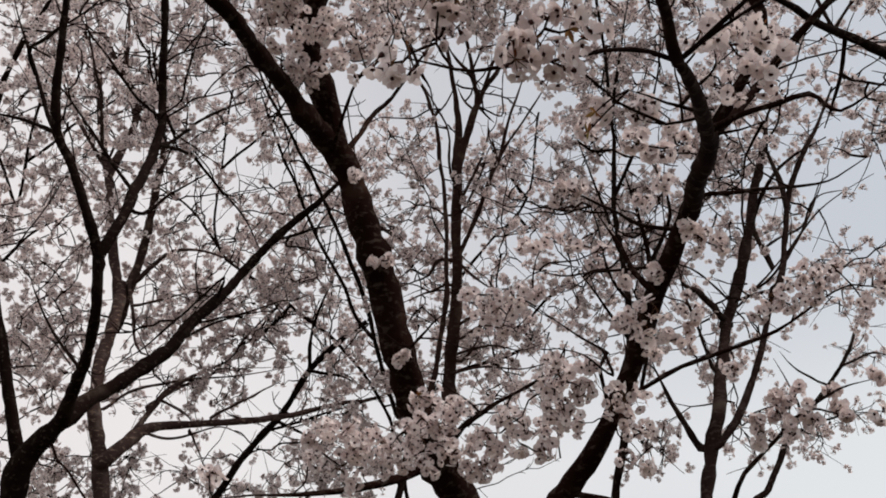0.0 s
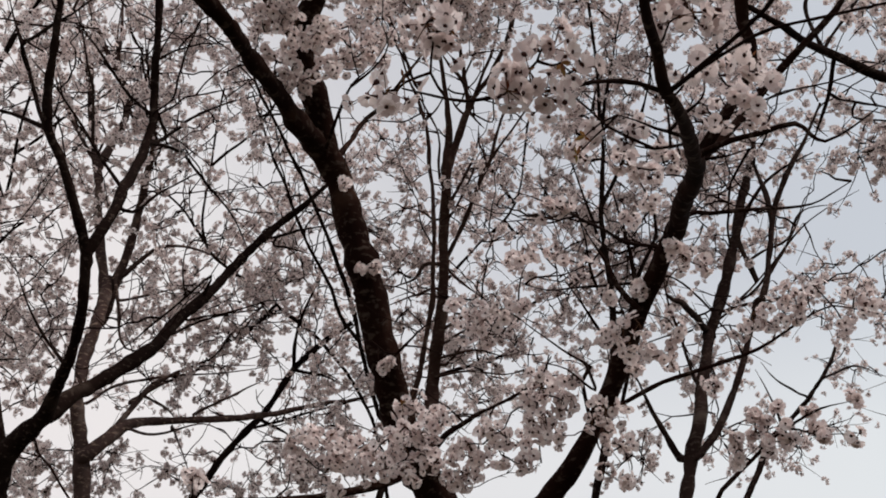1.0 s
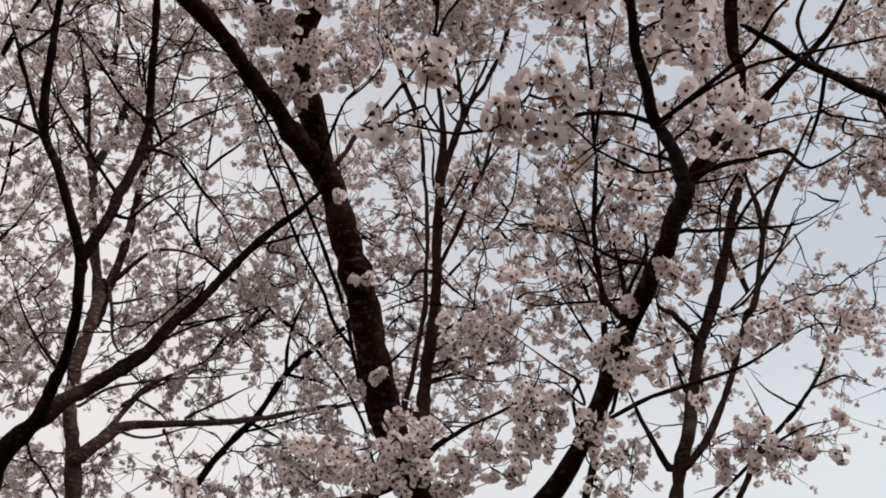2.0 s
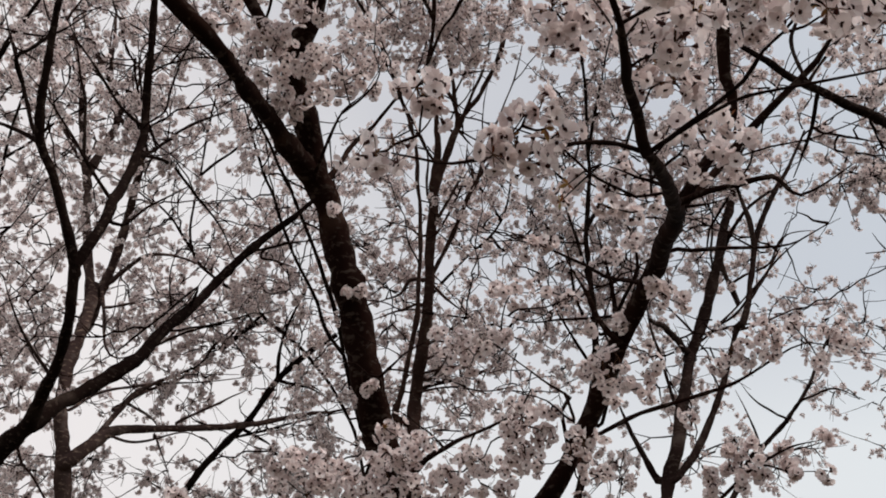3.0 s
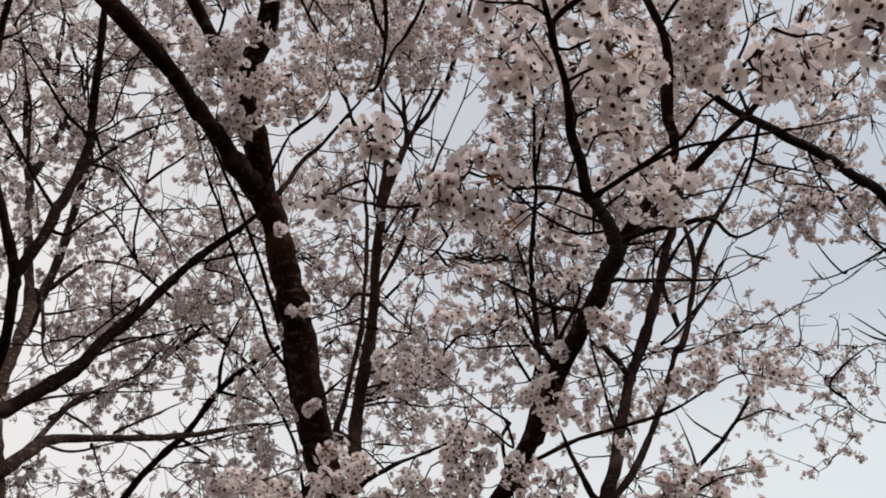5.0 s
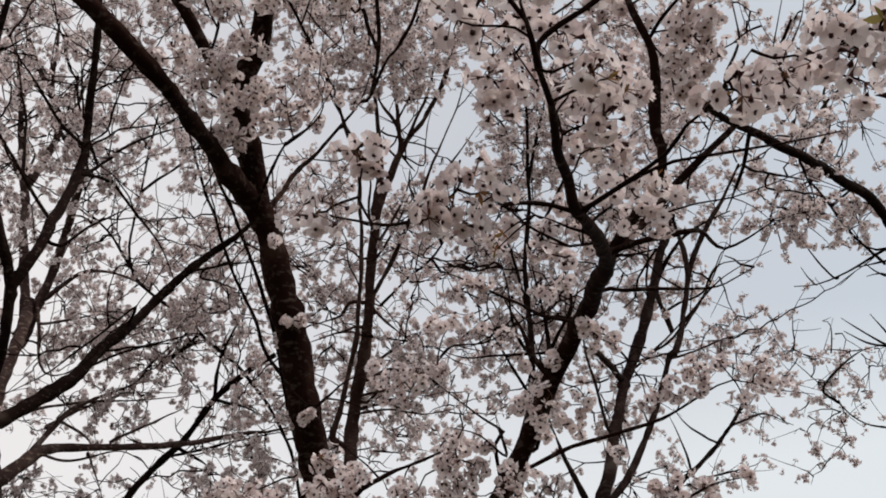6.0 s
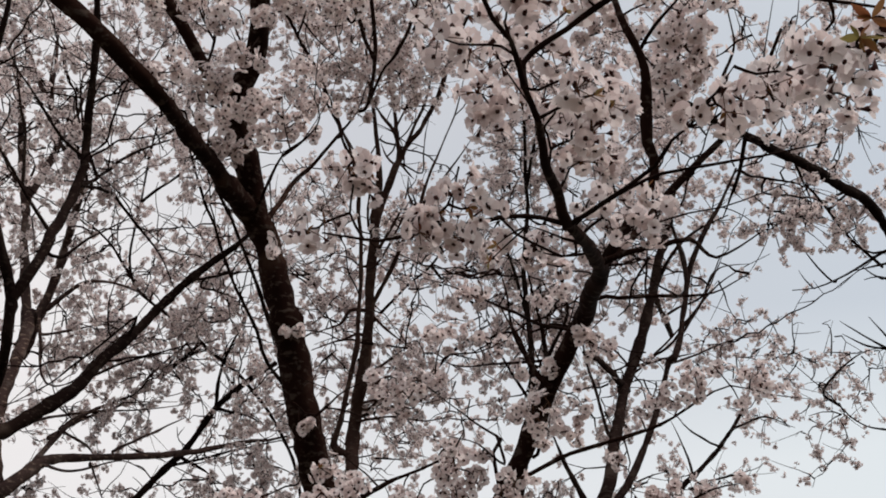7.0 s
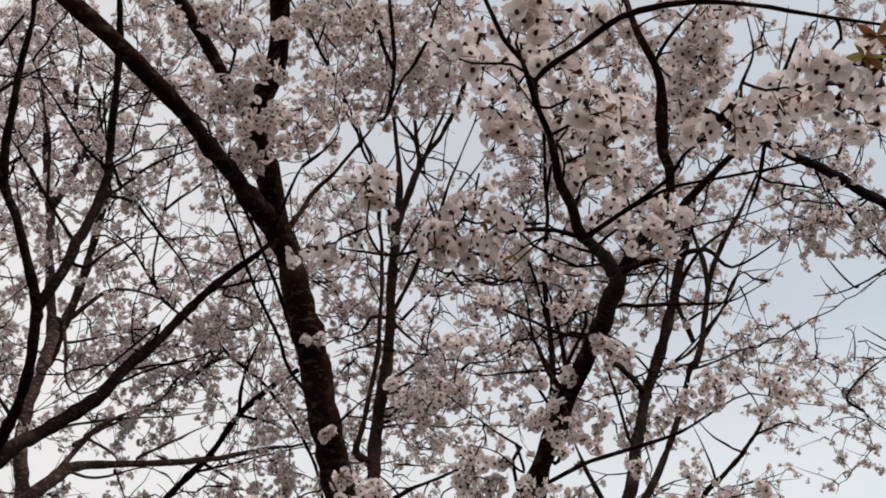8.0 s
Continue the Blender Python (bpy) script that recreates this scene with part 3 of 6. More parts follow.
limb(T_MAIN, "branch", (0.50, 2.03, 3.04, 0.0036), (0.44, 2.04, 3.04, 0.0031), (0.38, 2.03, 3.05, 0.0026))
limb(T_MAIN, "branch", (0.57, 2.10, 3.07, 0.0037), (0.62, 2.10, 3.06, 0.0032), (0.67, 2.09, 3.07, 0.0027))
limb(T_MAIN, "branch", (0.70, 3.61, 2.65, 0.0105), (0.79, 3.39, 2.72, 0.0091), (0.87, 3.18, 2.76, 0.0078), (0.94, 3.10, 2.80, 0.0069), (1.01, 3.08, 2.77, 0.0043), (1.11, 3.06, 2.76, 0.0034))
limb(T_MAIN, "branch", (0.95, 3.10, 2.80, 0.0043), (1.03, 3.04, 2.83, 0.0034), (1.12, 3.01, 2.84, 0.0025))
limb(T_MAIN, "branch", (-0.10, 3.81, 5.07, 0.0082), (-0.05, 3.74, 5.16, 0.0082), (-0.00, 3.69, 5.24, 0.0082), (0.04, 3.67, 5.27, 0.0096), (0.08, 3.64, 5.31, 0.0110), (0.11, 3.60, 5.36, 0.0110), (0.13, 3.56, 5.42, 0.0110), (0.15, 3.51, 5.49, 0.0096), (0.18, 3.47, 5.56, 0.0096), (0.22, 3.39, 5.67, 0.0082))
limb(T_MAIN, "branch", (-0.21, 3.88, 4.97, 0.0069), (-0.27, 3.81, 5.07, 0.0069), (-0.31, 3.75, 5.17, 0.0069), (-0.35, 3.70, 5.24, 0.0082), (-0.39, 3.66, 5.30, 0.0082), (-0.43, 3.62, 5.36, 0.0082), (-0.47, 3.58, 5.42, 0.0096), (-0.51, 3.54, 5.49, 0.0096), (-0.56, 3.49, 5.56, 0.0082), (-0.59, 3.42, 5.66, 0.0069))
limb(T_MAIN, "branch", (-0.07, 3.80, 5.08, 0.0096), (-0.06, 3.72, 5.20, 0.0096), (-0.05, 3.64, 5.31, 0.0110), (-0.06, 3.56, 5.43, 0.0110), (-0.07, 3.49, 5.54, 0.0110), (-0.08, 3.39, 5.68, 0.0096), (-0.10, 3.30, 5.81, 0.0069))
limb(T_MAIN, "branch", (-0.39, 3.12, 4.23, 0.0056), (-0.31, 3.09, 4.27, 0.0049), (-0.25, 3.05, 4.35, 0.0042), (-0.28, 2.95, 4.40, 0.0034))
limb(T_MAIN, "branch", (0.50, 2.91, 3.36, 0.0054), (0.37, 2.71, 3.30, 0.0051), (0.23, 2.52, 3.24, 0.0040), (0.17, 2.48, 3.24, 0.0031), (0.10, 2.45, 3.24, 0.0023))
limb(T_MAIN, "branch", (-0.43, 3.62, 5.36, 0.0055), (-0.40, 3.58, 5.42, 0.0055), (-0.37, 3.53, 5.49, 0.0055), (-0.35, 3.49, 5.54, 0.0055), (-0.33, 3.45, 5.61, 0.0041))
limb(T_MAIN, "branch", (-0.05, 3.67, 5.27, 0.0082), (-0.09, 3.63, 5.33, 0.0096), (-0.13, 3.59, 5.40, 0.0110), (-0.16, 3.54, 5.46, 0.0110), (-0.17, 3.49, 5.54, 0.0110), (-0.18, 3.41, 5.66, 0.0096))
limb(T_MAIN, "branch", (-0.17, 3.58, 5.41, 0.0069), (-0.21, 3.55, 5.45, 0.0069), (-0.27, 3.51, 5.51, 0.0069), (-0.31, 3.47, 5.57, 0.0055), (-0.35, 3.43, 5.64, 0.0055))
limb(T_MAIN, "branch", (-0.68, 2.96, 4.56, 0.0055), (-0.66, 2.92, 4.62, 0.0067), (-0.65, 2.86, 4.70, 0.0067), (-0.64, 2.81, 4.78, 0.0067), (-0.63, 2.75, 4.87, 0.0055))
limb(T_MAIN, "branch", (-0.66, 2.92, 4.63, 0.0044), (-0.69, 2.89, 4.67, 0.0044), (-0.72, 2.85, 4.73, 0.0044), (-0.74, 2.80, 4.80, 0.0033))
limb(T_MAIN, "branch", (-0.55, 3.02, 4.64, 0.0045), (-0.59, 2.97, 4.72, 0.0045), (-0.61, 2.94, 4.77, 0.0045), (-0.64, 2.91, 4.81, 0.0034))
limb(T_MAIN, "branch", (-0.28, 3.62, 5.00, 0.0053), (-0.31, 3.57, 5.07, 0.0053), (-0.36, 3.53, 5.13, 0.0053), (-0.38, 3.49, 5.19, 0.0040))
limb(T_MAIN, "branch", (-0.21, 3.80, 4.90, 0.0067), (-0.19, 3.84, 4.85, 0.0081), (-0.16, 3.87, 4.80, 0.0067), (-0.15, 3.92, 4.73, 0.0054))
# close clusters
umbel(T_MAIN, 0.110, 1.354, 2.673, 12)
umbel(T_MAIN, 0.152, 1.359, 2.720, 7)
umbel(T_MAIN, 0.075, 1.355, 2.635, 9)
umbel(T_MAIN, 0.136, 1.392, 2.652, 7)
umbel(T_MAIN, 0.189, 1.401, 2.711, 5)
umbel(T_MAIN, 0.215, 1.266, 2.956, 8)
umbel(T_MAIN, 0.291, 1.157, 2.756, 8)
umbel(T_MAIN, 0.370, 1.161, 2.750, 8)
umbel(T_MAIN, 0.365, 1.265, 2.774, 9)
umbel(T_MAIN, 0.372, 1.408, 2.828, 7)
umbel(T_MAIN, 0.424, 1.452, 2.853, 6)
umbel(T_MAIN, 0.329, 1.255, 2.789, 7)
umbel(T_MAIN, 0.582, 1.715, 2.998, 9)
umbel(T_MAIN, 0.572, 1.830, 3.005, 9)
umbel(T_MAIN, 0.617, 1.844, 2.984, 9)
umbel(T_MAIN, 0.558, 1.928, 3.038, 7)
umbel(T_MAIN, 0.500, 1.724, 2.984, 7)
umbel(T_MAIN, 0.651, 1.817, 3.025, 5)
umbel(T_MAIN, 0.418, 1.565, 2.863, 5)
umbel(T_MAIN, 0.590, 1.161, 2.750, 6)
umbel(T_MAIN, 0.632, 1.149, 2.768, 7)
umbel(T_MAIN, 0.673, 1.208, 2.770, 6)
umbel(T_MAIN, 0.588, 0.903, 2.597, 7)
umbel(T_MAIN, 0.596, 0.988, 2.648, 6)
umbel(T_MAIN, 0.694, 1.040, 2.660, 6)
umbel(T_MAIN, 0.239, 1.176, 2.911, 7)
umbel(T_MAIN, 0.153, 1.122, 2.901, 7)
umbel(T_MAIN, 0.266, 1.042, 2.750, 7)
# clusters along the limb and the trunk
pompon(T_MAIN, 0.57, 3.09, 3.28, 0.037)
pompon(T_MAIN, 0.49, 3.13, 3.30, 0.041)
pompon(T_MAIN, 0.46, 3.13, 3.11, 0.058)
pompon(T_MAIN, 0.53, 3.11, 3.14, 0.062)
pompon(T_MAIN, 0.51, 3.16, 3.06, 0.044)
pompon(T_MAIN, 0.58, 3.20, 3.10, 0.048)
pompon(T_MAIN, 0.68, 3.20, 3.20, 0.056)
pompon(T_MAIN, 0.64, 3.20, 3.10, 0.044)
pompon(T_MAIN, 0.42, 3.29, 2.96, 0.067)
pompon(T_MAIN, 0.50, 3.38, 3.00, 0.046)
pompon(T_MAIN, 0.46, 3.35, 2.87, 0.048)
pompon(T_MAIN, 0.53, 3.44, 2.91, 0.046)
pompon(T_MAIN, 0.98, 3.31, 3.29, 0.066)
pompon(T_MAIN, 1.04, 3.33, 3.27, 0.047)
pompon(T_MAIN, 0.92, 3.34, 3.25, 0.039)
pompon(T_MAIN, 1.11, 3.27, 3.35, 0.063)
pompon(T_MAIN, 1.14, 3.31, 3.30, 0.047)
pompon(T_MAIN, 1.20, 3.30, 3.40, 0.040)
pompon(T_MAIN, 1.34, 3.31, 3.38, 0.067)
pompon(T_MAIN, 1.37, 3.30, 3.32, 0.059)
pompon(T_MAIN, 1.27, 3.33, 3.26, 0.035)
pompon(T_MAIN, 0.84, 3.45, 3.08, 0.043)
pompon(T_MAIN, -0.21, 3.64, 3.15, 0.070)
pompon(T_MAIN, -0.11, 3.48, 3.04, 0.059)
pompon(T_MAIN, -0.16, 3.42, 2.95, 0.065)
pompon(T_MAIN, -0.19, 3.44, 2.91, 0.057)
pompon(T_MAIN, -0.42, 3.52, 2.97, 0.066)
pompon(T_MAIN, -0.43, 3.46, 2.89, 0.072)
pompon(T_MAIN, -0.33, 3.45, 2.90, 0.065)
pompon(T_MAIN, -0.52, 3.55, 3.03, 0.055)
pompon(T_MAIN, -0.27, 3.37, 2.83, 0.067)
pompon(T_MAIN, -0.48, 3.48, 2.85, 0.065)
pompon(T_MAIN, -0.12, 3.38, 2.83, 0.063)
pompon(T_MAIN, -0.59, 3.56, 2.92, 0.051)
pompon(T_MAIN, 0.03, 3.21, 3.27, 0.072)
pompon(T_MAIN, 0.11, 3.16, 3.26, 0.064)
pompon(T_MAIN, 0.08, 3.24, 3.22, 0.057)
pompon(T_MAIN, -0.03, 3.28, 3.34, 0.047)
pompon(T_MAIN, 0.18, 3.18, 3.31, 0.046)
pompon(T_MAIN, 0.24, 3.12, 2.94, 0.074)
pompon(T_MAIN, 0.30, 3.14, 2.92, 0.060)
pompon(T_MAIN, 0.24, 3.17, 2.86, 0.074)
pompon(T_MAIN, 0.18, 3.14, 2.92, 0.050)
pompon(T_MAIN, 0.32, 3.15, 2.99, 0.040)
pompon(T_MAIN, 0.07, 3.23, 2.86, 0.061)
pompon(T_MAIN, -0.00, 3.30, 2.85, 0.058)
pompon(T_MAIN, 0.10, 3.27, 2.81, 0.047)
pompon(T_MAIN, 0.17, 3.28, 2.79, 0.054)
pompon(T_MAIN, 0.21, 3.12, 3.41, 0.061)
pompon(T_MAIN, 0.16, 3.15, 3.45, 0.042)
pompon(T_MAIN, 0.24, 2.52, 3.23, 0.041)
pompon(T_MAIN, 0.28, 2.53, 3.22, 0.032)
pompon(T_MAIN, 0.27, 2.13, 3.10, 0.036)
pompon(T_MAIN, 0.30, 2.02, 3.08, 0.029)
pompon(T_MAIN, 0.41, 3.13, 3.39, 0.053)
pompon(T_MAIN, 0.33, 3.10, 3.43, 0.046)
pompon(T_MAIN, 0.55, 2.69, 3.33, 0.044)
pompon(T_MAIN, 0.51, 2.88, 3.41, 0.047)
pompon(T_MAIN, 0.51, 2.39, 3.24, 0.037)
pompon(T_MAIN, 0.38, 2.02, 3.08, 0.034)
pompon(T_MAIN, 0.41, 2.30, 3.20, 0.036)
pompon(T_MAIN, -0.62, 3.08, 4.20, 0.059)
pompon(T_MAIN, -0.65, 2.99, 4.16, 0.041)
pompon(T_MAIN, -0.57, 3.08, 4.21, 0.038)
pompon(T_MAIN, -0.70, 2.44, 4.08, 0.061)
pompon(T_MAIN, -0.73, 2.44, 4.00, 0.039)
pompon(T_MAIN, -0.66, 2.47, 4.05, 0.036)
pompon(T_MAIN, 1.03, 3.10, 2.80, 0.027)
pompon(T_MAIN, 1.03, 3.07, 2.75, 0.024)
pompon(T_MAIN, 1.13, 3.01, 2.85, 0.027)
pompon(T_MAIN, 1.13, 3.06, 2.76, 0.029)
pompon(T_MAIN, -0.65, 2.85, 4.38, 0.070)
pompon(T_MAIN, -0.59, 2.92, 4.36, 0.063)
pompon(T_MAIN, -0.68, 2.90, 4.29, 0.049)
pompon(T_MAIN, -0.57, 2.85, 4.47, 0.063)
pompon(T_MAIN, -0.61, 3.00, 4.33, 0.055)
pompon(T_MAIN, -0.48, 3.05, 4.43, 0.074)
pompon(T_MAIN, -0.43, 3.33, 4.72, 0.076)
pompon(T_MAIN, -0.42, 3.10, 4.36, 0.074)
pompon(T_MAIN, -0.34, 3.28, 4.78, 0.083)
pompon(T_MAIN, -0.36, 3.38, 4.64, 0.065)
pompon(T_MAIN, -0.29, 3.83, 5.39, 0.097)
pompon(T_MAIN, -0.49, 3.16, 4.35, 0.053)
pompon(T_MAIN, -0.19, 3.87, 5.34, 0.098)
pompon(T_MAIN, -0.12, 3.93, 5.25, 0.071)
pompon(T_MAIN, -0.02, 3.83, 5.38, 0.107)
pompon(T_MAIN, 0.02, 3.91, 5.26, 0.062)
pompon(T_MAIN, 0.13, 3.87, 5.32, 0.084)
pompon(T_MAIN, 0.09, 3.80, 5.43, 0.089)
pompon(T_MAIN, 0.24, 3.82, 5.39, 0.062)
pompon(T_MAIN, -0.27, 3.12, 4.33, 0.039)
pompon(T_MAIN, -0.14, 3.81, 5.43, 0.089)
pompon(T_MAIN, -0.92, 3.48, 2.86, 0.057)
pompon(T_MAIN, 0.84, 1.98, 3.68, 0.059)
pompon(T_MAIN, 0.72, 1.94, 3.57, 0.051)
pompon(T_MAIN, 0.75, 1.99, 3.49, 0.037)
pompon(T_MAIN, 0.93, 2.07, 3.73, 0.052)
umbel(T_MAIN, 0.284, 0.984, 2.618, 7)
umbel(T_MAIN, 0.382, 1.204, 2.824, 7)
umbel(T_MAIN, 0.427, 1.296, 2.864, 7)
umbel(T_MAIN, 0.321, 1.303, 2.859, 7)
umbel(T_MAIN, 0.371, 1.309, 2.848, 7)
umbel(T_MAIN, 0.340, 1.417, 2.868, 7)
umbel(T_MAIN, 0.397, 1.426, 2.852, 7)
umbel(T_MAIN, 0.465, 1.038, 2.620, 6)
umbel(T_MAIN, 0.506, 1.034, 2.623, 5)
umbel(T_MAIN, 0.547, 1.062, 2.669, 5)
umbel(T_MAIN, 0.692, 1.269, 2.891, 7)
umbel(T_MAIN, 0.746, 1.309, 2.918, 7)
umbel(T_MAIN, 0.680, 1.284, 2.869, 5)
umbel(T_MAIN, 0.553, 0.839, 2.551, 6)
umbel(T_MAIN, 0.609, 0.884, 2.572, 6)
umbel(T_MAIN, 0.641, 0.885, 2.569, 6)
umbel(T_MAIN, 0.608, 0.795, 2.525, 6)
umbel(T_MAIN, 0.097, 1.020, 2.752, 5)
umbel(T_MAIN, 0.148, 1.068, 2.768, 6)
umbel(T_MAIN, 0.182, 1.326, 2.921, 7)
umbel(T_MAIN, 0.215, 1.342, 2.895, 8)
umbel(T_MAIN, 0.253, 1.371, 2.940, 7)
umbel(T_MAIN, 0.192, 1.352, 2.882, 6)
umbel(T_MAIN, 0.262, 1.355, 2.964, 6)
umbel(T_MAIN, 0.189, 0.917, 2.722, 7)
umbel(T_MAIN, 0.222, 0.909, 2.731, 6)
umbel(T_MAIN, 0.294, 0.945, 2.765, 6)
pompon(T_MAIN, 0.73, 1.87, 3.60, 0.062)
pompon(T_MAIN, 0.79, 1.88, 3.59, 0.062)
pompon(T_MAIN, 0.84, 1.85, 3.63, 0.053)
pompon(T_MAIN, 0.84, 1.90, 3.55, 0.047)
pompon(T_MAIN, 0.77, 1.83, 3.67, 0.050)
pompon(T_MAIN, 0.87, 1.81, 3.69, 0.050)
pompon(T_MAIN, 0.81, 1.81, 3.70, 0.050)
pompon(T_MAIN, 0.78, 1.94, 3.50, 0.053)
pompon(T_MAIN, 0.72, 1.91, 3.54, 0.041)
pompon(T_MAIN, 0.70, 1.81, 3.69, 0.044)
pompon(T_MAIN, 0.63, 1.85, 3.64, 0.038)
pompon(T_MAIN, -0.34, 3.74, 5.53, 0.091)
pompon(T_MAIN, -0.22, 3.71, 5.57, 0.082)
pompon(T_MAIN, -0.28, 3.93, 5.25, 0.060)
pompon(T_MAIN, -0.05, 3.72, 5.55, 0.068)
pompon(T_MAIN, -0.32, 3.12, 5.02, 0.058)
pompon(T_MAIN, 0.24, 3.68, 5.59, 0.068)
pompon(T_MAIN, 0.64, 2.77, 3.21, 0.057)
pompon(T_MAIN, 0.60, 2.76, 3.23, 0.030)
pompon(T_MAIN, 0.70, 2.83, 3.21, 0.034)
pompon(T_MAIN, 0.86, 3.12, 2.85, 0.024)
pompon(T_MAIN, 0.90, 3.14, 2.82, 0.031)
pompon(T_MAIN, 0.86, 3.15, 2.81, 0.028)
pompon(T_MAIN, 0.94, 3.10, 2.80, 0.027)
pompon(T_MAIN, 0.89, 3.12, 2.76, 0.031)
pompon(T_MAIN, 0.95, 3.12, 2.76, 0.021)
pompon(T_MAIN, 0.81, 3.16, 2.80, 0.017)
pompon(T_MAIN, 0.93, 3.11, 2.87, 0.016)
pompon(T_MAIN, 0.80, 3.18, 2.76, 0.021)
pompon(T_MAIN, 1.01, 3.07, 2.84, 0.015)
pompon(T_MAIN, -0.59, 2.85, 4.38, 0.049)
pompon(T_MAIN, -0.63, 2.89, 4.31, 0.049)
pompon(T_MAIN, -0.51, 2.93, 4.34, 0.050)
pompon(T_MAIN, -0.49, 2.97, 4.27, 0.050)
pompon(T_MAIN, -0.59, 2.98, 4.17, 0.045)
pompon(T_MAIN, -0.53, 3.03, 4.19, 0.046)
pompon(T_MAIN, -0.64, 2.91, 4.19, 0.037)
pompon(T_MAIN, -0.50, 2.83, 4.49, 0.050)
pompon(T_MAIN, -0.68, 2.83, 4.31, 0.041)
pompon(T_MAIN, -0.44, 2.99, 4.35, 0.055)
pompon(T_MAIN, -0.56, 3.09, 4.18, 0.034)
pompon(T_MAIN, -0.54, 3.41, 2.93, 0.055)
pompon(T_MAIN, -0.46, 3.41, 2.93, 0.055)
pompon(T_MAIN, -0.56, 3.43, 2.90, 0.033)
pompon(T_MAIN, -0.26, 3.41, 2.94, 0.052)
pompon(T_MAIN, -0.23, 3.45, 2.89, 0.052)
pompon(T_MAIN, -0.04, 3.46, 2.89, 0.055)
pompon(T_MAIN, 0.03, 3.46, 2.89, 0.048)
pompon(T_MAIN, -0.34, 3.48, 2.83, 0.048)
pompon(T_MAIN, -0.05, 3.49, 2.83, 0.055)
pompon(T_MAIN, 0.01, 3.49, 2.84, 0.048)
pompon(T_MAIN, -0.01, 3.51, 2.80, 0.041)
pompon(T_MAIN, -0.19, 3.47, 2.85, 0.048)
pompon(T_MAIN, -0.21, 3.40, 2.97, 0.044)
pompon(T_MAIN, -0.07, 3.39, 3.00, 0.052)
pompon(T_MAIN, 0.06, 3.41, 2.97, 0.041)
pompon(T_MAIN, 0.22, 3.32, 3.11, 0.048)
pompon(T_MAIN, 0.19, 3.36, 3.06, 0.048)
pompon(T_MAIN, 0.13, 3.44, 2.93, 0.052)
pompon(T_MAIN, 0.44, 3.51, 2.84, 0.052)
pompon(T_MAIN, 0.54, 3.54, 2.79, 0.041)
pompon(T_MAIN, -0.32, 3.84, 3.41, 0.022)
pompon(T_MAIN, -0.29, 3.84, 3.43, 0.022)
pompon(T_MAIN, -0.40, 3.64, 3.74, 0.016)
pompon(T_MAIN, -0.34, 3.64, 3.74, 0.016)
pompon(T_MAIN, -0.46, 3.39, 4.63, 0.046)
pompon(T_MAIN, -0.33, 3.10, 4.36, 0.052)
pompon(T_MAIN, -0.47, 3.12, 4.32, 0.043)
pompon(T_MAIN, -0.37, 3.12, 4.32, 0.043)
pompon(T_MAIN, -0.32, 3.36, 4.67, 0.045)
pompon(T_MAIN, -0.26, 3.93, 5.26, 0.054)
pompon(T_MAIN, -0.17, 3.94, 5.24, 0.044)
pompon(T_MAIN, -0.06, 3.94, 5.23, 0.049)
pompon(T_MAIN, 0.04, 3.94, 5.23, 0.044)
pompon(T_MAIN, 0.15, 3.92, 5.24, 0.040)
pompon(T_MAIN, 0.26, 3.85, 5.34, 0.044)
pompon(T_MAIN, -0.51, 2.81, 4.42, 0.051)
pompon(T_MAIN, -0.47, 2.83, 4.39, 0.038)
pompon(T_MAIN, -0.49, 2.90, 4.29, 0.051)
pompon(T_MAIN, -0.52, 2.92, 4.26, 0.038)
pompon(T_MAIN, -0.45, 2.97, 4.18, 0.046)
pompon(T_MAIN, -0.58, 2.96, 4.21, 0.038)
pompon(T_MAIN, -0.41, 3.16, 3.81, 0.027)
pompon(T_MAIN, 0.02, 3.73, 5.71, 0.046)
pompon(T_MAIN, 0.18, 3.79, 5.62, 0.046)
pompon(T_MAIN, -0.40, 3.49, 5.02, 0.057)
pompon(T_MAIN, -0.33, 3.50, 4.99, 0.057)
pompon(T_MAIN, -0.29, 3.57, 4.90, 0.057)
pompon(T_MAIN, -0.23, 3.59, 4.86, 0.047)
pompon(T_MAIN, -0.36, 3.47, 4.87, 0.051)
pompon(T_MAIN, -0.17, 3.82, 5.05, 0.036)
pompon(T_MAIN, -0.08, 3.91, 5.10, 0.028)
pompon(T_MAIN, -0.34, 3.60, 4.86, 0.047)
pompon(T_MAIN, 0.24, 3.46, 3.01, 0.051)
pompon(T_MAIN, 0.32, 3.49, 2.96, 0.051)
pompon(T_MAIN, 0.29, 3.41, 3.09, 0.039)
pompon(T_MAIN, 0.21, 3.55, 2.97, 0.048)
pompon(T_MAIN, 0.58, 2.71, 3.67, 0.035)
pompon(T_MAIN, 0.62, 2.76, 3.60, 0.042)
pompon(T_MAIN, 0.55, 2.80, 3.54, 0.038)
pompon(T_MAIN, 0.66, 2.79, 3.56, 0.031)
pompon(T_MAIN, 0.51, 2.77, 3.59, 0.030)
pompon(T_MAIN, 0.56, 2.00, 3.82, 0.035)
pompon(T_MAIN, 0.61, 2.02, 3.78, 0.032)
pompon(T_MAIN, 0.63, 1.98, 3.84, 0.029)
pompon(T_MAIN, 0.55, 2.04, 3.76, 0.027)
umbel(T_MAIN, -0.045, 1.318, 2.743, 5)
umbel(T_MAIN, -0.006, 1.323, 2.732, 4)
umbel(T_MAIN, -0.027, 1.356, 2.739, 3)
umbel(T_MAIN, -0.140, 1.355, 2.635, 2)
umbel(T_MAIN, -0.108, 1.337, 2.626, 3)
umbel(T_MAIN, -0.081, 1.310, 2.631, 2)
umbel(T_MAIN, -0.036, 1.329, 2.767, 3)
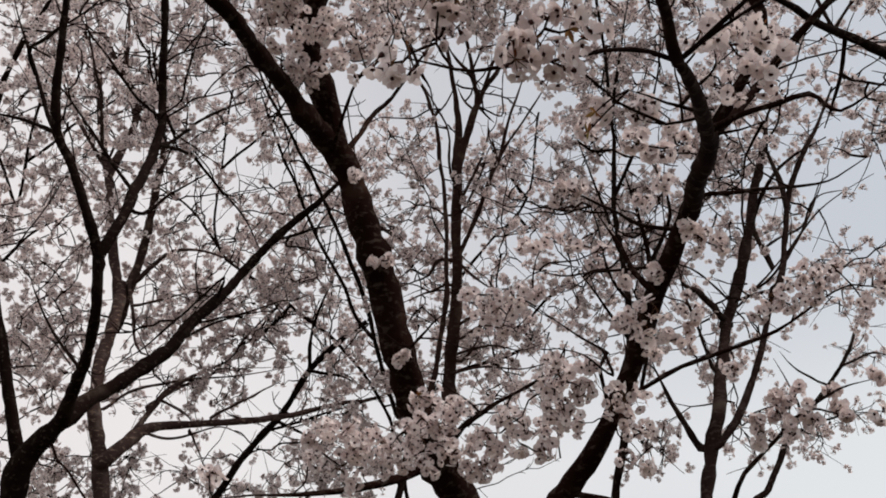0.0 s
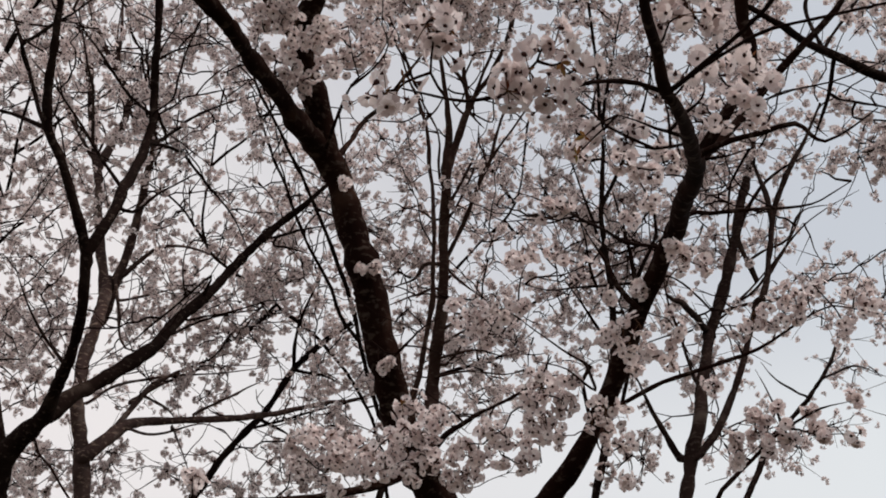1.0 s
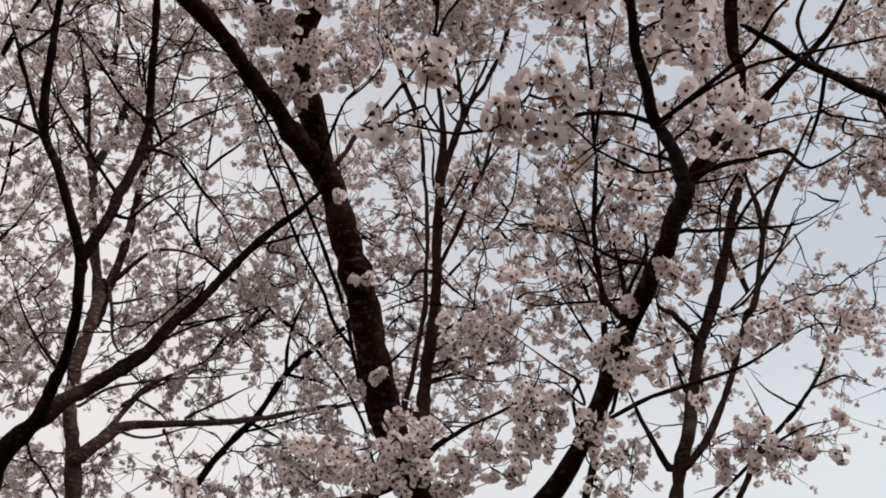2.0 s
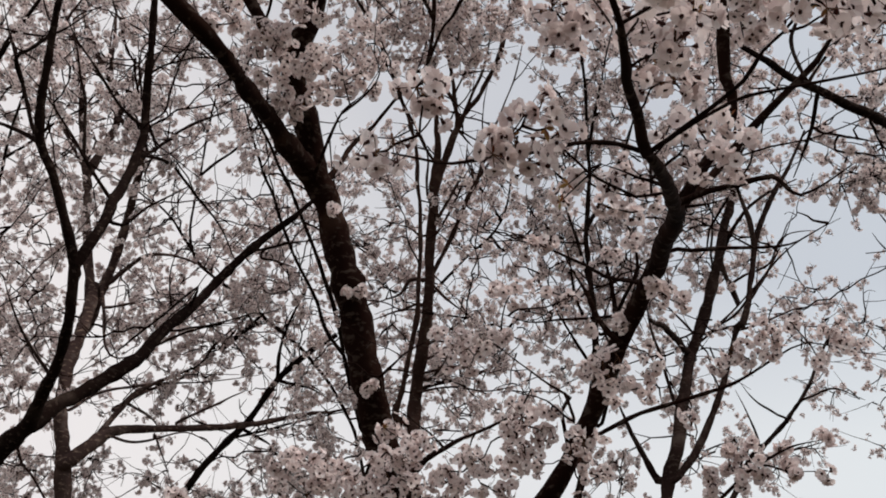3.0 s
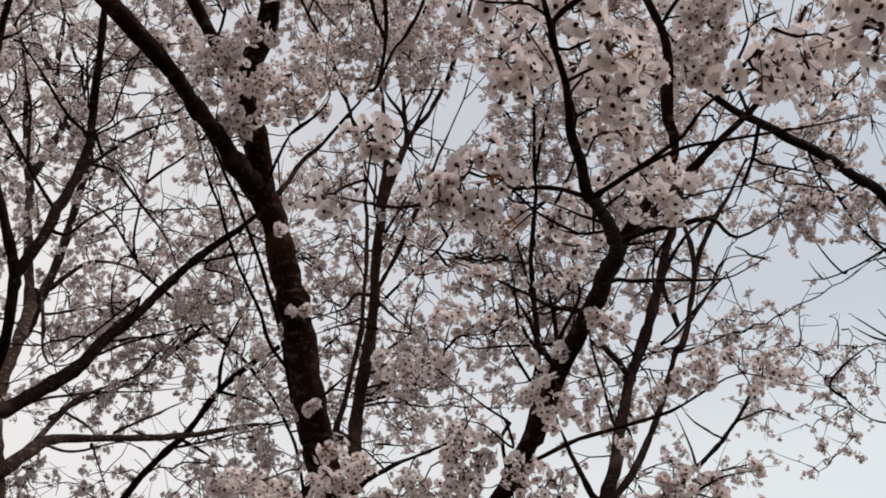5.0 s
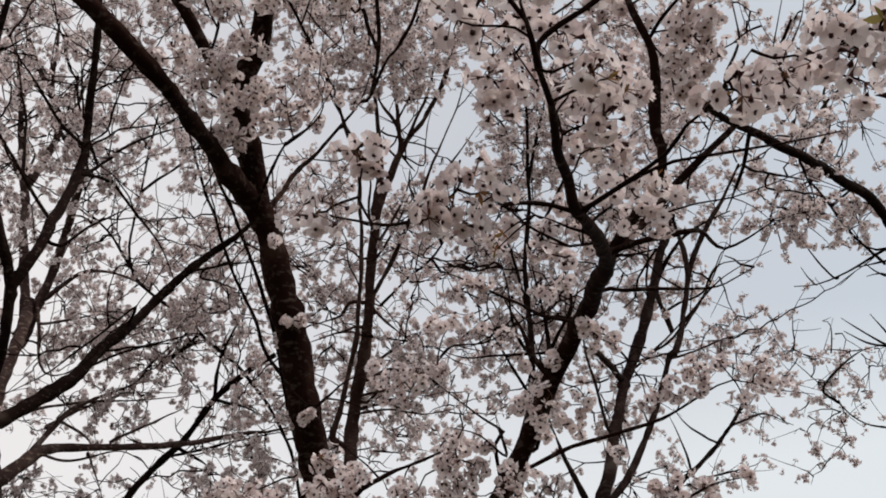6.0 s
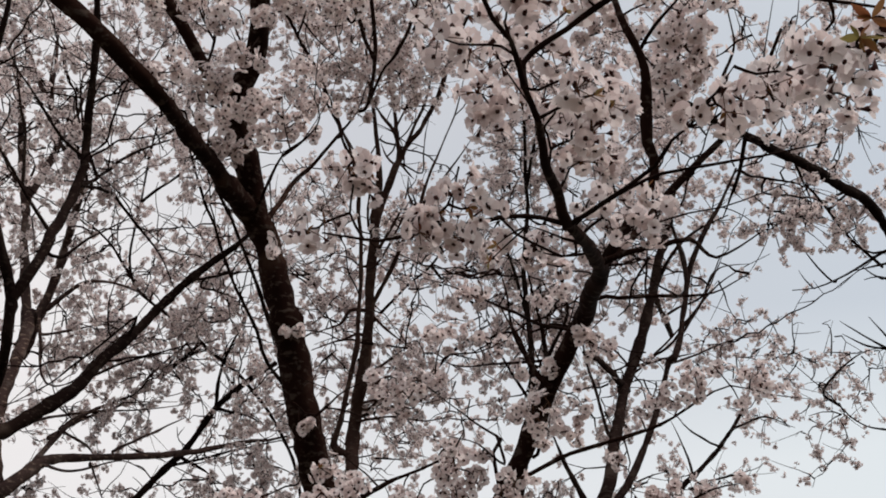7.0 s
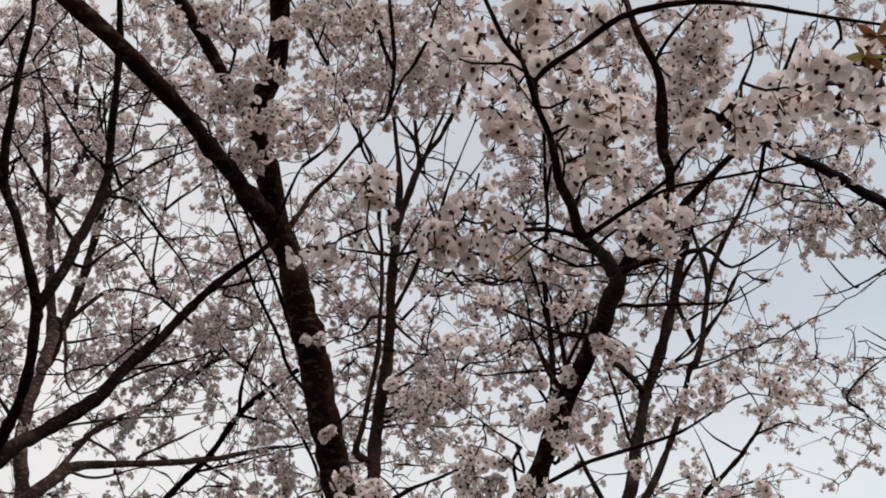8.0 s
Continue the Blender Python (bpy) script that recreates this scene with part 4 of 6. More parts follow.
leaf_tuft(T_MAIN, 0.160, 1.349, 2.681, 6, 0.022)
leaf_tuft(T_MAIN, 0.185, 1.366, 2.709, 5, 0.020)
leaf_tuft(T_MAIN, -0.029, 1.323, 2.720, 6, 0.024)
leaf_tuft(T_MAIN, -0.037, 1.337, 2.754, 4, 0.019)
leaf_tuft(T_MAIN, 0.274, 1.946, 3.010, 5, 0.024)
leaf_tuft(T_MAIN, 0.255, 1.968, 2.976, 4, 0.022)
leaf_tuft(T_MAIN, 0.330, 1.079, 2.693, 6, 0.022)
leaf_tuft(T_MAIN, 0.498, 1.093, 2.672, 5, 0.021)
leaf_tuft(T_MAIN, 0.530, 1.101, 2.695, 5, 0.022)
leaf_tuft(T_MAIN, 0.349, 1.316, 2.787, 4, 0.017)
leaf_tuft(T_MAIN, 0.256, 1.349, 2.920, 5, 0.020)
leaf_tuft(T_MAIN, 0.586, 1.709, 3.008, 4, 0.019)
leaf_tuft(T_MAIN, 0.567, 0.757, 2.494, 9, 0.031)
leaf_tuft(T_MAIN, 0.581, 0.744, 2.512, 7, 0.029)
leaf_tuft(T_MAIN, 0.139, 1.102, 2.841, 5, 0.025)
leaf_tuft(T_MAIN, 0.305, 1.082, 2.871, 5, 0.023)
leaf_tuft(T_MAIN, -0.232, 3.591, 3.139, 5, 0.025)
leaf_tuft(T_MAIN, 0.373, 1.121, 2.720, 4, 0.019)

# the forked cherry and its long slanting bough
limb(T_LEFT, "trunk", (-2.91, 6.21, -0.10, 0.0852), (-2.83, 6.07, 1.55, 0.0781), (-2.72, 5.90, 3.19, 0.0731), (-2.57, 5.60, 3.56, 0.0710), (-2.50, 5.47, 3.72, 0.0652), (-2.38, 5.38, 3.83, 0.0569), (-2.24, 5.30, 3.91, 0.0467))
limb(T_LEFT, "limb", (-2.25, 5.30, 3.91, 0.0350), (-2.01, 4.94, 4.04, 0.0296), (-1.89, 4.70, 4.19, 0.0270), (-1.85, 4.54, 4.35, 0.0262), (-1.85, 4.50, 4.41, 0.0260), (-1.90, 4.34, 4.62, 0.0246), (-1.96, 4.21, 4.81, 0.0234), (-2.01, 4.14, 4.91, 0.0227), (-1.99, 4.00, 5.10, 0.0215), (-1.93, 3.88, 5.28, 0.0204), (-1.89, 3.77, 5.43, 0.0194), (-1.86, 3.67, 5.59, 0.0185), (-1.84, 3.51, 5.81, 0.0171))
limb(T_LEFT, "limb", (-1.85, 4.50, 4.40, 0.0292), (-1.79, 4.49, 4.55, 0.0282), (-1.77, 4.62, 4.86, 0.0278), (-1.80, 4.91, 5.33, 0.0282), (-1.80, 4.96, 5.75, 0.0268), (-1.77, 4.80, 6.01, 0.0242), (-1.75, 4.62, 6.29, 0.0221), (-1.74, 4.47, 6.52, 0.0205), (-1.74, 4.27, 6.83, 0.0184))
limb(T_LEFT, "limb", (-2.24, 5.30, 3.91, 0.0444), (-2.15, 5.41, 4.08, 0.0430), (-2.05, 5.52, 4.22, 0.0416), (-1.89, 5.67, 4.48, 0.0392), (-1.75, 6.03, 4.96, 0.0369), (-1.60, 6.34, 5.43, 0.0341), (-1.34, 6.34, 5.74, 0.0316), (-1.10, 6.30, 5.94, 0.0296), (-0.94, 6.28, 6.09, 0.0283))
limb(T_LEFT, "branch", (-2.02, 4.16, 4.92, 0.0108), (-2.16, 4.20, 5.02, 0.0099), (-2.38, 4.26, 5.15, 0.0084), (-2.61, 4.32, 5.28, 0.0069))
limb(T_LEFT, "branch", (-1.82, 5.03, 5.52, 0.0122), (-1.82, 5.28, 5.77, 0.0122), (-1.77, 5.75, 6.34, 0.0119), (-1.63, 6.24, 6.88, 0.0113), (-1.49, 6.75, 7.39, 0.0107))
limb(T_LEFT, "branch", (-1.81, 5.04, 5.51, 0.0117), (-1.79, 5.51, 5.81, 0.0121), (-1.74, 5.95, 5.91, 0.0119), (-1.62, 6.31, 5.87, 0.0113), (-1.52, 6.44, 5.68, 0.0105))
limb(T_LEFT, "limb", (-2.55, 5.56, 3.74, 0.0414), (-2.59, 5.46, 3.99, 0.0371), (-2.63, 5.35, 4.24, 0.0327), (-2.69, 5.32, 4.48, 0.0285), (-2.76, 5.21, 4.83, 0.0226), (-2.81, 5.11, 5.16, 0.0164), (-2.82, 5.01, 5.49, 0.0116))
limb(T_LEFT, "branch", (-1.95, 5.69, 4.46, 0.0129), (-1.79, 5.84, 4.68, 0.0112), (-1.54, 6.04, 4.91, 0.0088), (-1.35, 6.20, 5.03, 0.0072))
limb(T_LEFT, "branch", (-2.10, 5.10, 4.10, 0.0104), (-2.25, 5.11, 4.30, 0.0090), (-2.38, 5.11, 4.50, 0.0077), (-2.49, 5.10, 4.74, 0.0061))
limb(T_LEFT, "branch", (-1.68, 4.58, 4.71, 0.0092), (-1.58, 4.65, 4.87, 0.0085), (-1.48, 4.70, 4.99, 0.0079), (-1.41, 4.75, 5.08, 0.0074))
limb(T_LEFT, "branch", (-1.62, 5.97, 5.16, 0.0101), (-1.77, 5.99, 5.03, 0.0094), (-1.93, 6.02, 4.89, 0.0087), (-2.10, 6.05, 4.74, 0.0080), (-2.26, 6.06, 4.64, 0.0074), (-2.38, 6.06, 4.57, 0.0069))
limb(T_LEFT, "branch", (-1.33, 6.32, 5.67, 0.0109), (-1.14, 6.14, 5.59, 0.0096), (-0.96, 5.96, 5.50, 0.0084), (-0.78, 5.77, 5.41, 0.0072))
limb(T_LEFT, "branch", (-1.29, 6.26, 5.58, 0.0092), (-1.12, 6.06, 5.41, 0.0074), (-0.97, 5.89, 5.25, 0.0058))
limb(T_LEFT, "branch", (-1.83, 4.95, 5.65, 0.0104), (-1.93, 4.89, 5.76, 0.0098), (-2.02, 4.82, 5.87, 0.0093), (-2.12, 4.73, 6.01, 0.0087), (-2.20, 4.66, 6.12, 0.0082), (-2.25, 4.61, 6.21, 0.0078))
limb(T_LEFT, "branch", (-1.93, 4.49, 5.09, 0.0092), (-2.01, 4.41, 5.21, 0.0085), (-2.11, 4.32, 5.35, 0.0077), (-2.23, 4.25, 5.48, 0.0069))
limb(T_LEFT, "branch", (-1.90, 4.49, 5.08, 0.0092), (-2.00, 4.55, 5.47, 0.0088), (-2.11, 4.58, 5.87, 0.0083), (-2.22, 4.61, 6.21, 0.0078))
limb(T_LEFT, "branch", (-1.90, 5.13, 6.02, 0.0096), (-1.85, 5.02, 6.19, 0.0084), (-1.76, 4.94, 6.31, 0.0076), (-1.67, 4.88, 6.40, 0.0069))
limb(T_LEFT, "branch", (-2.02, 4.17, 4.91, 0.0126), (-2.07, 4.15, 5.03, 0.0113), (-2.12, 4.12, 5.18, 0.0114), (-2.20, 4.10, 5.38, 0.0102), (-2.28, 4.09, 5.58, 0.0089), (-2.35, 4.07, 5.79, 0.0075))
limb(T_LEFT, "branch", (-1.78, 4.92, 5.65, 0.0067), (-1.67, 4.88, 5.72, 0.0067), (-1.63, 4.81, 5.83, 0.0067), (-1.59, 4.75, 5.92, 0.0067), (-1.55, 4.70, 6.00, 0.0067), (-1.49, 4.64, 6.10, 0.0050), (-1.48, 4.58, 6.19, 0.0050))
limb(T_LEFT, "branch", (-1.84, 5.09, 5.75, 0.0069), (-1.71, 5.05, 5.82, 0.0069), (-1.65, 5.03, 5.86, 0.0069), (-1.54, 5.02, 5.87, 0.0069), (-1.38, 5.01, 5.90, 0.0052), (-1.21, 4.99, 5.93, 0.0052))
limb(T_LEFT, "branch", (-1.77, 4.83, 5.98, 0.0068), (-1.69, 4.80, 6.02, 0.0068), (-1.59, 4.79, 6.04, 0.0068), (-1.49, 4.78, 6.06, 0.0068), (-1.38, 4.79, 6.05, 0.0051))
limb(T_LEFT, "branch", (-2.14, 3.96, 5.29, 0.0098), (-2.09, 3.94, 5.32, 0.0098), (-2.03, 3.92, 5.35, 0.0098), (-1.96, 3.90, 5.39, 0.0084), (-1.89, 3.88, 5.42, 0.0084), (-1.81, 3.85, 5.46, 0.0070), (-1.76, 3.83, 5.49, 0.0070))
limb(T_LEFT, "branch", (-1.81, 4.95, 5.79, 0.0068), (-1.83, 4.90, 5.86, 0.0068), (-1.83, 4.85, 5.94, 0.0068), (-1.84, 4.77, 6.07, 0.0051), (-1.85, 4.66, 6.24, 0.0051))
limb(T_LEFT, "branch", (-1.57, 5.03, 5.86, 0.0052), (-1.53, 4.99, 5.92, 0.0052), (-1.48, 4.97, 5.96, 0.0052), (-1.36, 4.92, 6.03, 0.0052))
limb(T_LEFT, "branch", (-1.85, 5.01, 5.70, 0.0068), (-1.86, 4.97, 5.76, 0.0068), (-1.90, 4.96, 5.78, 0.0068), (-1.94, 4.97, 5.76, 0.0051))
crown(T_LEFT, (-2.40, 4.96, 6.12), (0.76, 0.70, 0.63), 28, 0.9)
crown(T_LEFT, (-2.84, 5.75, 5.51), (0.48, 0.70, 0.44), 18, 0.8)
crown(T_LEFT, (-2.05, 5.26, 5.41), (0.31, 0.30, 0.17), 5, 0.9)
crown(T_LEFT, (-1.92, 5.45, 6.03), (0.18, 0.30, 0.22), 8, 0.9)
crown(T_LEFT, (-3.04, 6.53, 4.93), (0.46, 0.60, 0.46), 22, 0.8)
crown(T_LEFT, (-1.70, 7.55, 5.76), (0.63, 0.50, 0.36), 16, 0.9)
crown(T_LEFT, (-2.26, 7.23, 5.83), (0.35, 0.50, 0.26), 9, 0.9)
crown(T_LEFT, (-3.09, 6.95, 4.29), (0.35, 0.50, 0.19), 8, 0.7)

# the paler upright cherry behind it
limb(T_PALE, "trunk", (-2.67, 7.60, -0.10, 0.0704), (-2.68, 7.53, 1.79, 0.0645), (-2.71, 7.45, 3.68, 0.0604), (-2.74, 7.30, 4.15, 0.0586), (-2.76, 7.18, 4.52, 0.0548), (-2.78, 7.07, 4.87, 0.0513), (-2.80, 7.10, 5.21, 0.0493), (-2.77, 7.18, 5.63, 0.0469), (-2.78, 7.22, 5.95, 0.0450))
limb(T_PALE, "limb", (-2.85, 7.39, 5.68, 0.0450), (-2.67, 7.18, 6.02, 0.0389), (-2.54, 6.95, 6.29, 0.0338), (-2.35, 6.51, 6.39, 0.0278), (-2.18, 6.08, 6.46, 0.0222))
limb(T_PALE, "limb", (-2.80, 7.28, 5.81, 0.0444), (-2.85, 7.20, 6.12, 0.0404), (-2.89, 7.11, 6.44, 0.0363), (-2.92, 7.02, 6.77, 0.0322), (-2.97, 6.95, 7.06, 0.0279), (-3.02, 6.82, 7.44, 0.0235), (-3.07, 6.69, 7.82, 0.0190), (-3.24, 6.68, 8.20, 0.0170), (-3.41, 6.64, 8.64, 0.0149))
limb(T_PALE, "branch", (-2.67, 7.22, 5.95, 0.0190), (-2.40, 7.12, 6.13, 0.0157), (-2.13, 7.13, 6.14, 0.0131), (-1.87, 7.19, 6.05, 0.0104))
limb(T_PALE, "limb", (-2.68, 7.12, 4.43, 0.0525), (-2.57, 7.22, 4.60, 0.0477), (-2.47, 7.32, 4.74, 0.0387), (-2.25, 7.54, 4.86, 0.0296), (-1.94, 7.84, 4.99, 0.0244), (-1.63, 8.05, 5.09, 0.0218), (-1.20, 8.27, 5.29, 0.0181), (-0.85, 8.45, 5.43, 0.0150))
limb(T_PALE, "branch", (-2.56, 7.32, 4.72, 0.0232), (-2.43, 7.47, 5.08, 0.0208), (-2.27, 7.62, 5.28, 0.0155), (-1.94, 7.88, 5.59, 0.0098), (-1.83, 8.02, 5.60, 0.0090), (-1.59, 8.20, 5.78, 0.0075))
limb(T_PALE, "limb", (-2.92, 6.96, 6.85, 0.0322), (-2.82, 6.92, 7.11, 0.0325), (-2.73, 6.88, 7.35, 0.0282), (-2.82, 6.78, 7.68, 0.0238), (-2.97, 6.72, 7.96, 0.0192), (-3.10, 6.63, 8.28, 0.0170), (-3.04, 6.64, 8.45, 0.0123), (-2.95, 6.61, 8.68, 0.0099))
limb(T_PALE, "branch", (-2.82, 6.77, 7.70, 0.0166), (-2.84, 6.74, 7.93, 0.0168), (-2.84, 6.71, 8.16, 0.0146), (-2.85, 6.62, 8.48, 0.0123), (-2.86, 6.56, 8.76, 0.0099))
limb(T_PALE, "branch", (-2.54, 7.46, 4.99, 0.0133), (-2.16, 7.87, 5.45, 0.0102), (-1.79, 8.27, 5.67, 0.0075))
limb(T_PALE, "branch", (-2.96, 7.02, 6.94, 0.0186), (-3.10, 7.01, 7.15, 0.0188), (-3.23, 6.98, 7.38, 0.0166), (-3.39, 7.02, 7.68, 0.0146), (-3.51, 6.94, 7.99, 0.0123), (-3.59, 6.85, 8.31, 0.0099))
limb(T_PALE, "branch", (-2.70, 7.18, 5.90, 0.0138), (-2.66, 7.22, 5.67, 0.0127), (-2.62, 7.27, 5.42, 0.0116), (-2.51, 7.27, 5.32, 0.0109), (-2.29, 7.16, 5.31, 0.0100))
limb(T_PALE, "branch", (-1.96, 7.78, 5.61, 0.0108), (-1.74, 7.54, 5.68, 0.0090), (-1.48, 7.25, 5.76, 0.0069))
limb(T_PALE, "branch", (-2.60, 7.18, 5.72, 0.0102), (-2.39, 7.19, 5.77, 0.0091), (-2.18, 7.20, 5.81, 0.0079), (-2.01, 7.27, 5.77, 0.0069))
limb(T_PALE, "branch", (-2.73, 6.87, 7.37, 0.0188), (-2.64, 6.94, 7.26, 0.0165), (-2.54, 6.93, 7.09, 0.0139))
limb(T_PALE, "branch", (-2.72, 6.86, 7.38, 0.0141), (-2.62, 6.85, 7.57, 0.0143), (-2.61, 6.89, 7.88, 0.0122), (-2.57, 6.86, 8.11, 0.0098), (-2.59, 6.77, 8.43, 0.0099))
limb(T_PALE, "branch", (-3.06, 6.79, 7.66, 0.0119), (-3.19, 6.77, 7.89, 0.0120), (-3.29, 6.71, 8.16, 0.0097), (-3.27, 6.68, 8.21, 0.0073))
limb(T_PALE, "branch", (-2.77, 7.19, 4.86, 0.0124), (-2.64, 7.31, 5.03, 0.0127), (-2.47, 7.46, 5.16, 0.0108), (-2.28, 7.63, 5.28, 0.0111), (-1.99, 7.89, 5.42, 0.0092), (-1.59, 8.14, 5.60, 0.0071))
limb(T_PALE, "branch", (-2.43, 7.42, 5.04, 0.0128), (-2.37, 7.56, 5.02, 0.0130), (-2.31, 7.68, 5.01, 0.0110), (-2.29, 7.81, 5.00, 0.0089))
limb(T_PALE, "branch", (-2.12, 7.71, 4.97, 0.0132), (-1.97, 7.76, 5.07, 0.0111), (-1.81, 7.89, 5.24, 0.0114), (-1.65, 8.02, 5.41, 0.0070))
limb(T_PALE, "branch", (-2.45, 7.29, 4.69, 0.0124), (-2.38, 7.50, 4.74, 0.0106), (-2.26, 7.67, 4.84, 0.0108), (-2.06, 7.84, 4.96, 0.0089), (-1.90, 7.98, 4.92, 0.0067))
limb(T_PALE, "branch", (-2.26, 7.65, 4.87, 0.0087), (-2.21, 7.74, 4.74, 0.0087), (-2.16, 7.82, 4.62, 0.0065), (-2.13, 7.89, 4.51, 0.0065))
limb(T_PALE, "branch", (-2.80, 6.74, 7.60, 0.0118), (-2.81, 6.68, 7.70, 0.0118), (-2.79, 6.60, 7.82, 0.0118), (-2.78, 6.52, 7.94, 0.0094), (-2.75, 6.41, 8.12, 0.0094))
limb(T_PALE, "branch", (-2.73, 6.87, 7.40, 0.0118), (-2.68, 6.82, 7.47, 0.0118), (-2.64, 6.74, 7.60, 0.0094), (-2.62, 6.69, 7.69, 0.0071))
limb(T_PALE, "branch", (-2.72, 6.88, 7.39, 0.0118), (-2.65, 6.85, 7.43, 0.0118), (-2.59, 6.78, 7.55, 0.0118), (-2.54, 6.71, 7.66, 0.0094), (-2.50, 6.62, 7.80, 0.0071))
limb(T_PALE, "branch", (-2.95, 7.02, 6.97, 0.0116), (-2.89, 6.91, 7.14, 0.0093), (-2.94, 6.85, 7.24, 0.0093), (-2.97, 6.79, 7.34, 0.0070))
limb(T_PALE, "branch", (-2.96, 6.94, 7.11, 0.0139), (-2.97, 6.85, 7.24, 0.0139), (-3.00, 6.76, 7.38, 0.0139), (-3.02, 6.68, 7.50, 0.0116), (-3.03, 6.58, 7.66, 0.0116), (-3.07, 6.49, 7.79, 0.0093), (-3.12, 6.42, 7.91, 0.0093))
crown(T_PALE, (-2.91, 6.60, 7.82), (1.18, 0.69, 0.71), 31, 0.9)
crown(T_PALE, (-2.35, 7.16, 6.43), (0.68, 0.60, 0.50), 14, 0.7)
crown(T_PALE, (-2.52, 7.86, 5.33), (0.77, 0.60, 0.28), 14, 0.7)
crown(T_PALE, (-2.73, 7.90, 4.70), (0.52, 0.43, 0.22), 8, 0.6)
crown(T_PALE, (-3.41, 7.38, 7.14), (0.58, 0.52, 0.49), 20, 0.9)
crown(T_PALE, (-2.06, 7.85, 5.30), (0.59, 0.50, 0.14), 7, 0.9)
crown(T_PALE, (-2.15, 7.40, 5.62), (0.49, 0.50, 0.22), 12, 0.8)
crown(T_PALE, (-3.21, 7.33, 5.73), (0.31, 0.50, 0.27), 12, 0.8)
crown(T_PALE, (-3.42, 7.18, 5.61), (0.17, 0.40, 0.37), 12, 0.9)
crown(T_PALE, (-3.24, 7.64, 4.51), (0.25, 0.40, 0.19), 9, 0.9)
crown(T_PALE, (-2.75, 7.68, 4.47), (0.34, 0.40, 0.15), 8, 0.9)
crown(T_PALE, (-2.65, 7.54, 5.77), (0.23, 0.40, 0.23), 7, 0.9)

# the slim cherry with a slanting stem
limb(T_SLIM, "trunk", (-2.97, 8.84, -0.10, 0.0474), (-2.80, 8.75, 2.08, 0.0434), (-2.58, 8.64, 4.27, 0.0317), (-2.25, 8.45, 4.59, 0.0308), (-1.93, 8.25, 4.91, 0.0285), (-1.64, 8.10, 5.17, 0.0266), (-1.40, 7.92, 5.45, 0.0246), (-1.15, 7.81, 5.63, 0.0231), (-0.91, 7.74, 5.76, 0.0218))
limb(T_SLIM, "limb", (-1.40, 7.92, 5.45, 0.0161), (-1.35, 7.72, 5.67, 0.0133), (-1.25, 7.56, 5.84, 0.0111), (-1.14, 7.41, 6.00, 0.0088))
limb(T_SLIM, "branch", (-1.40, 7.94, 5.43, 0.0125), (-1.14, 7.84, 5.34, 0.0098), (-0.91, 7.78, 5.18, 0.0069))
limb(T_SLIM, "branch", (-1.70, 8.19, 5.14, 0.0162), (-1.44, 8.07, 4.95, 0.0116), (-1.34, 8.02, 4.78, 0.0087))
limb(T_SLIM, "branch", (-1.75, 8.23, 5.08, 0.0126), (-1.16, 7.99, 5.12, 0.0093), (-0.74, 7.82, 5.13, 0.0069))
crown(T_SLIM, (-1.34, 7.84, 5.84), (0.56, 0.60, 0.37), 16, 0.8)
crown(T_SLIM, (-1.28, 8.14, 5.37), (0.47, 0.50, 0.28), 8, 0.7)
crown(T_SLIM, (-1.79, 8.52, 4.76), (0.65, 0.50, 0.23), 16, 0.7)
crown(T_SLIM, (-1.04, 7.78, 4.66), (0.47, 0.60, 0.26), 20, 0.8)
crown(T_SLIM, (-0.87, 7.71, 5.33), (0.27, 0.50, 0.27), 10, 0.8)

# the cherry whose twin shoots lean together
limb(T_PAIR, "trunk", (-1.60, 7.60, -0.10, 0.0291), (-1.16, 7.88, 2.39, 0.0267), (-0.63, 8.23, 4.89, 0.0250), (-0.69, 7.93, 4.99, 0.0175), (-0.75, 7.46, 5.16, 0.0169), (-0.78, 7.12, 5.32, 0.0165), (-0.82, 6.90, 5.49, 0.0163), (-0.91, 6.54, 5.66, 0.0143), (-1.01, 6.20, 5.82, 0.0139), (-1.09, 6.00, 5.95, 0.0122), (-1.15, 5.83, 6.03, 0.0120), (-1.19, 5.66, 6.10, 0.0104), (-1.29, 5.46, 6.23, 0.0088), (-1.33, 5.28, 6.32, 0.0072))
limb(T_PAIR, "limb", (-0.79, 7.14, 5.29, 0.0142), (-0.89, 6.96, 5.38, 0.0141), (-1.01, 6.70, 5.61, 0.0124), (-1.16, 6.41, 5.87, 0.0122), (-1.24, 6.17, 6.05, 0.0106), (-1.30, 5.99, 6.15, 0.0104), (-1.34, 5.80, 6.26, 0.0088), (-1.38, 5.60, 6.39, 0.0072))
crown(T_PAIR, (-1.25, 6.27, 6.21), (0.33, 0.50, 0.45), 14, 0.6)
crown(T_PAIR, (-1.39, 5.64, 6.53), (0.35, 0.60, 0.31), 14, 0.6)
crown(T_PAIR, (-1.35, 6.90, 5.88), (0.34, 0.50, 0.30), 14, 0.8)

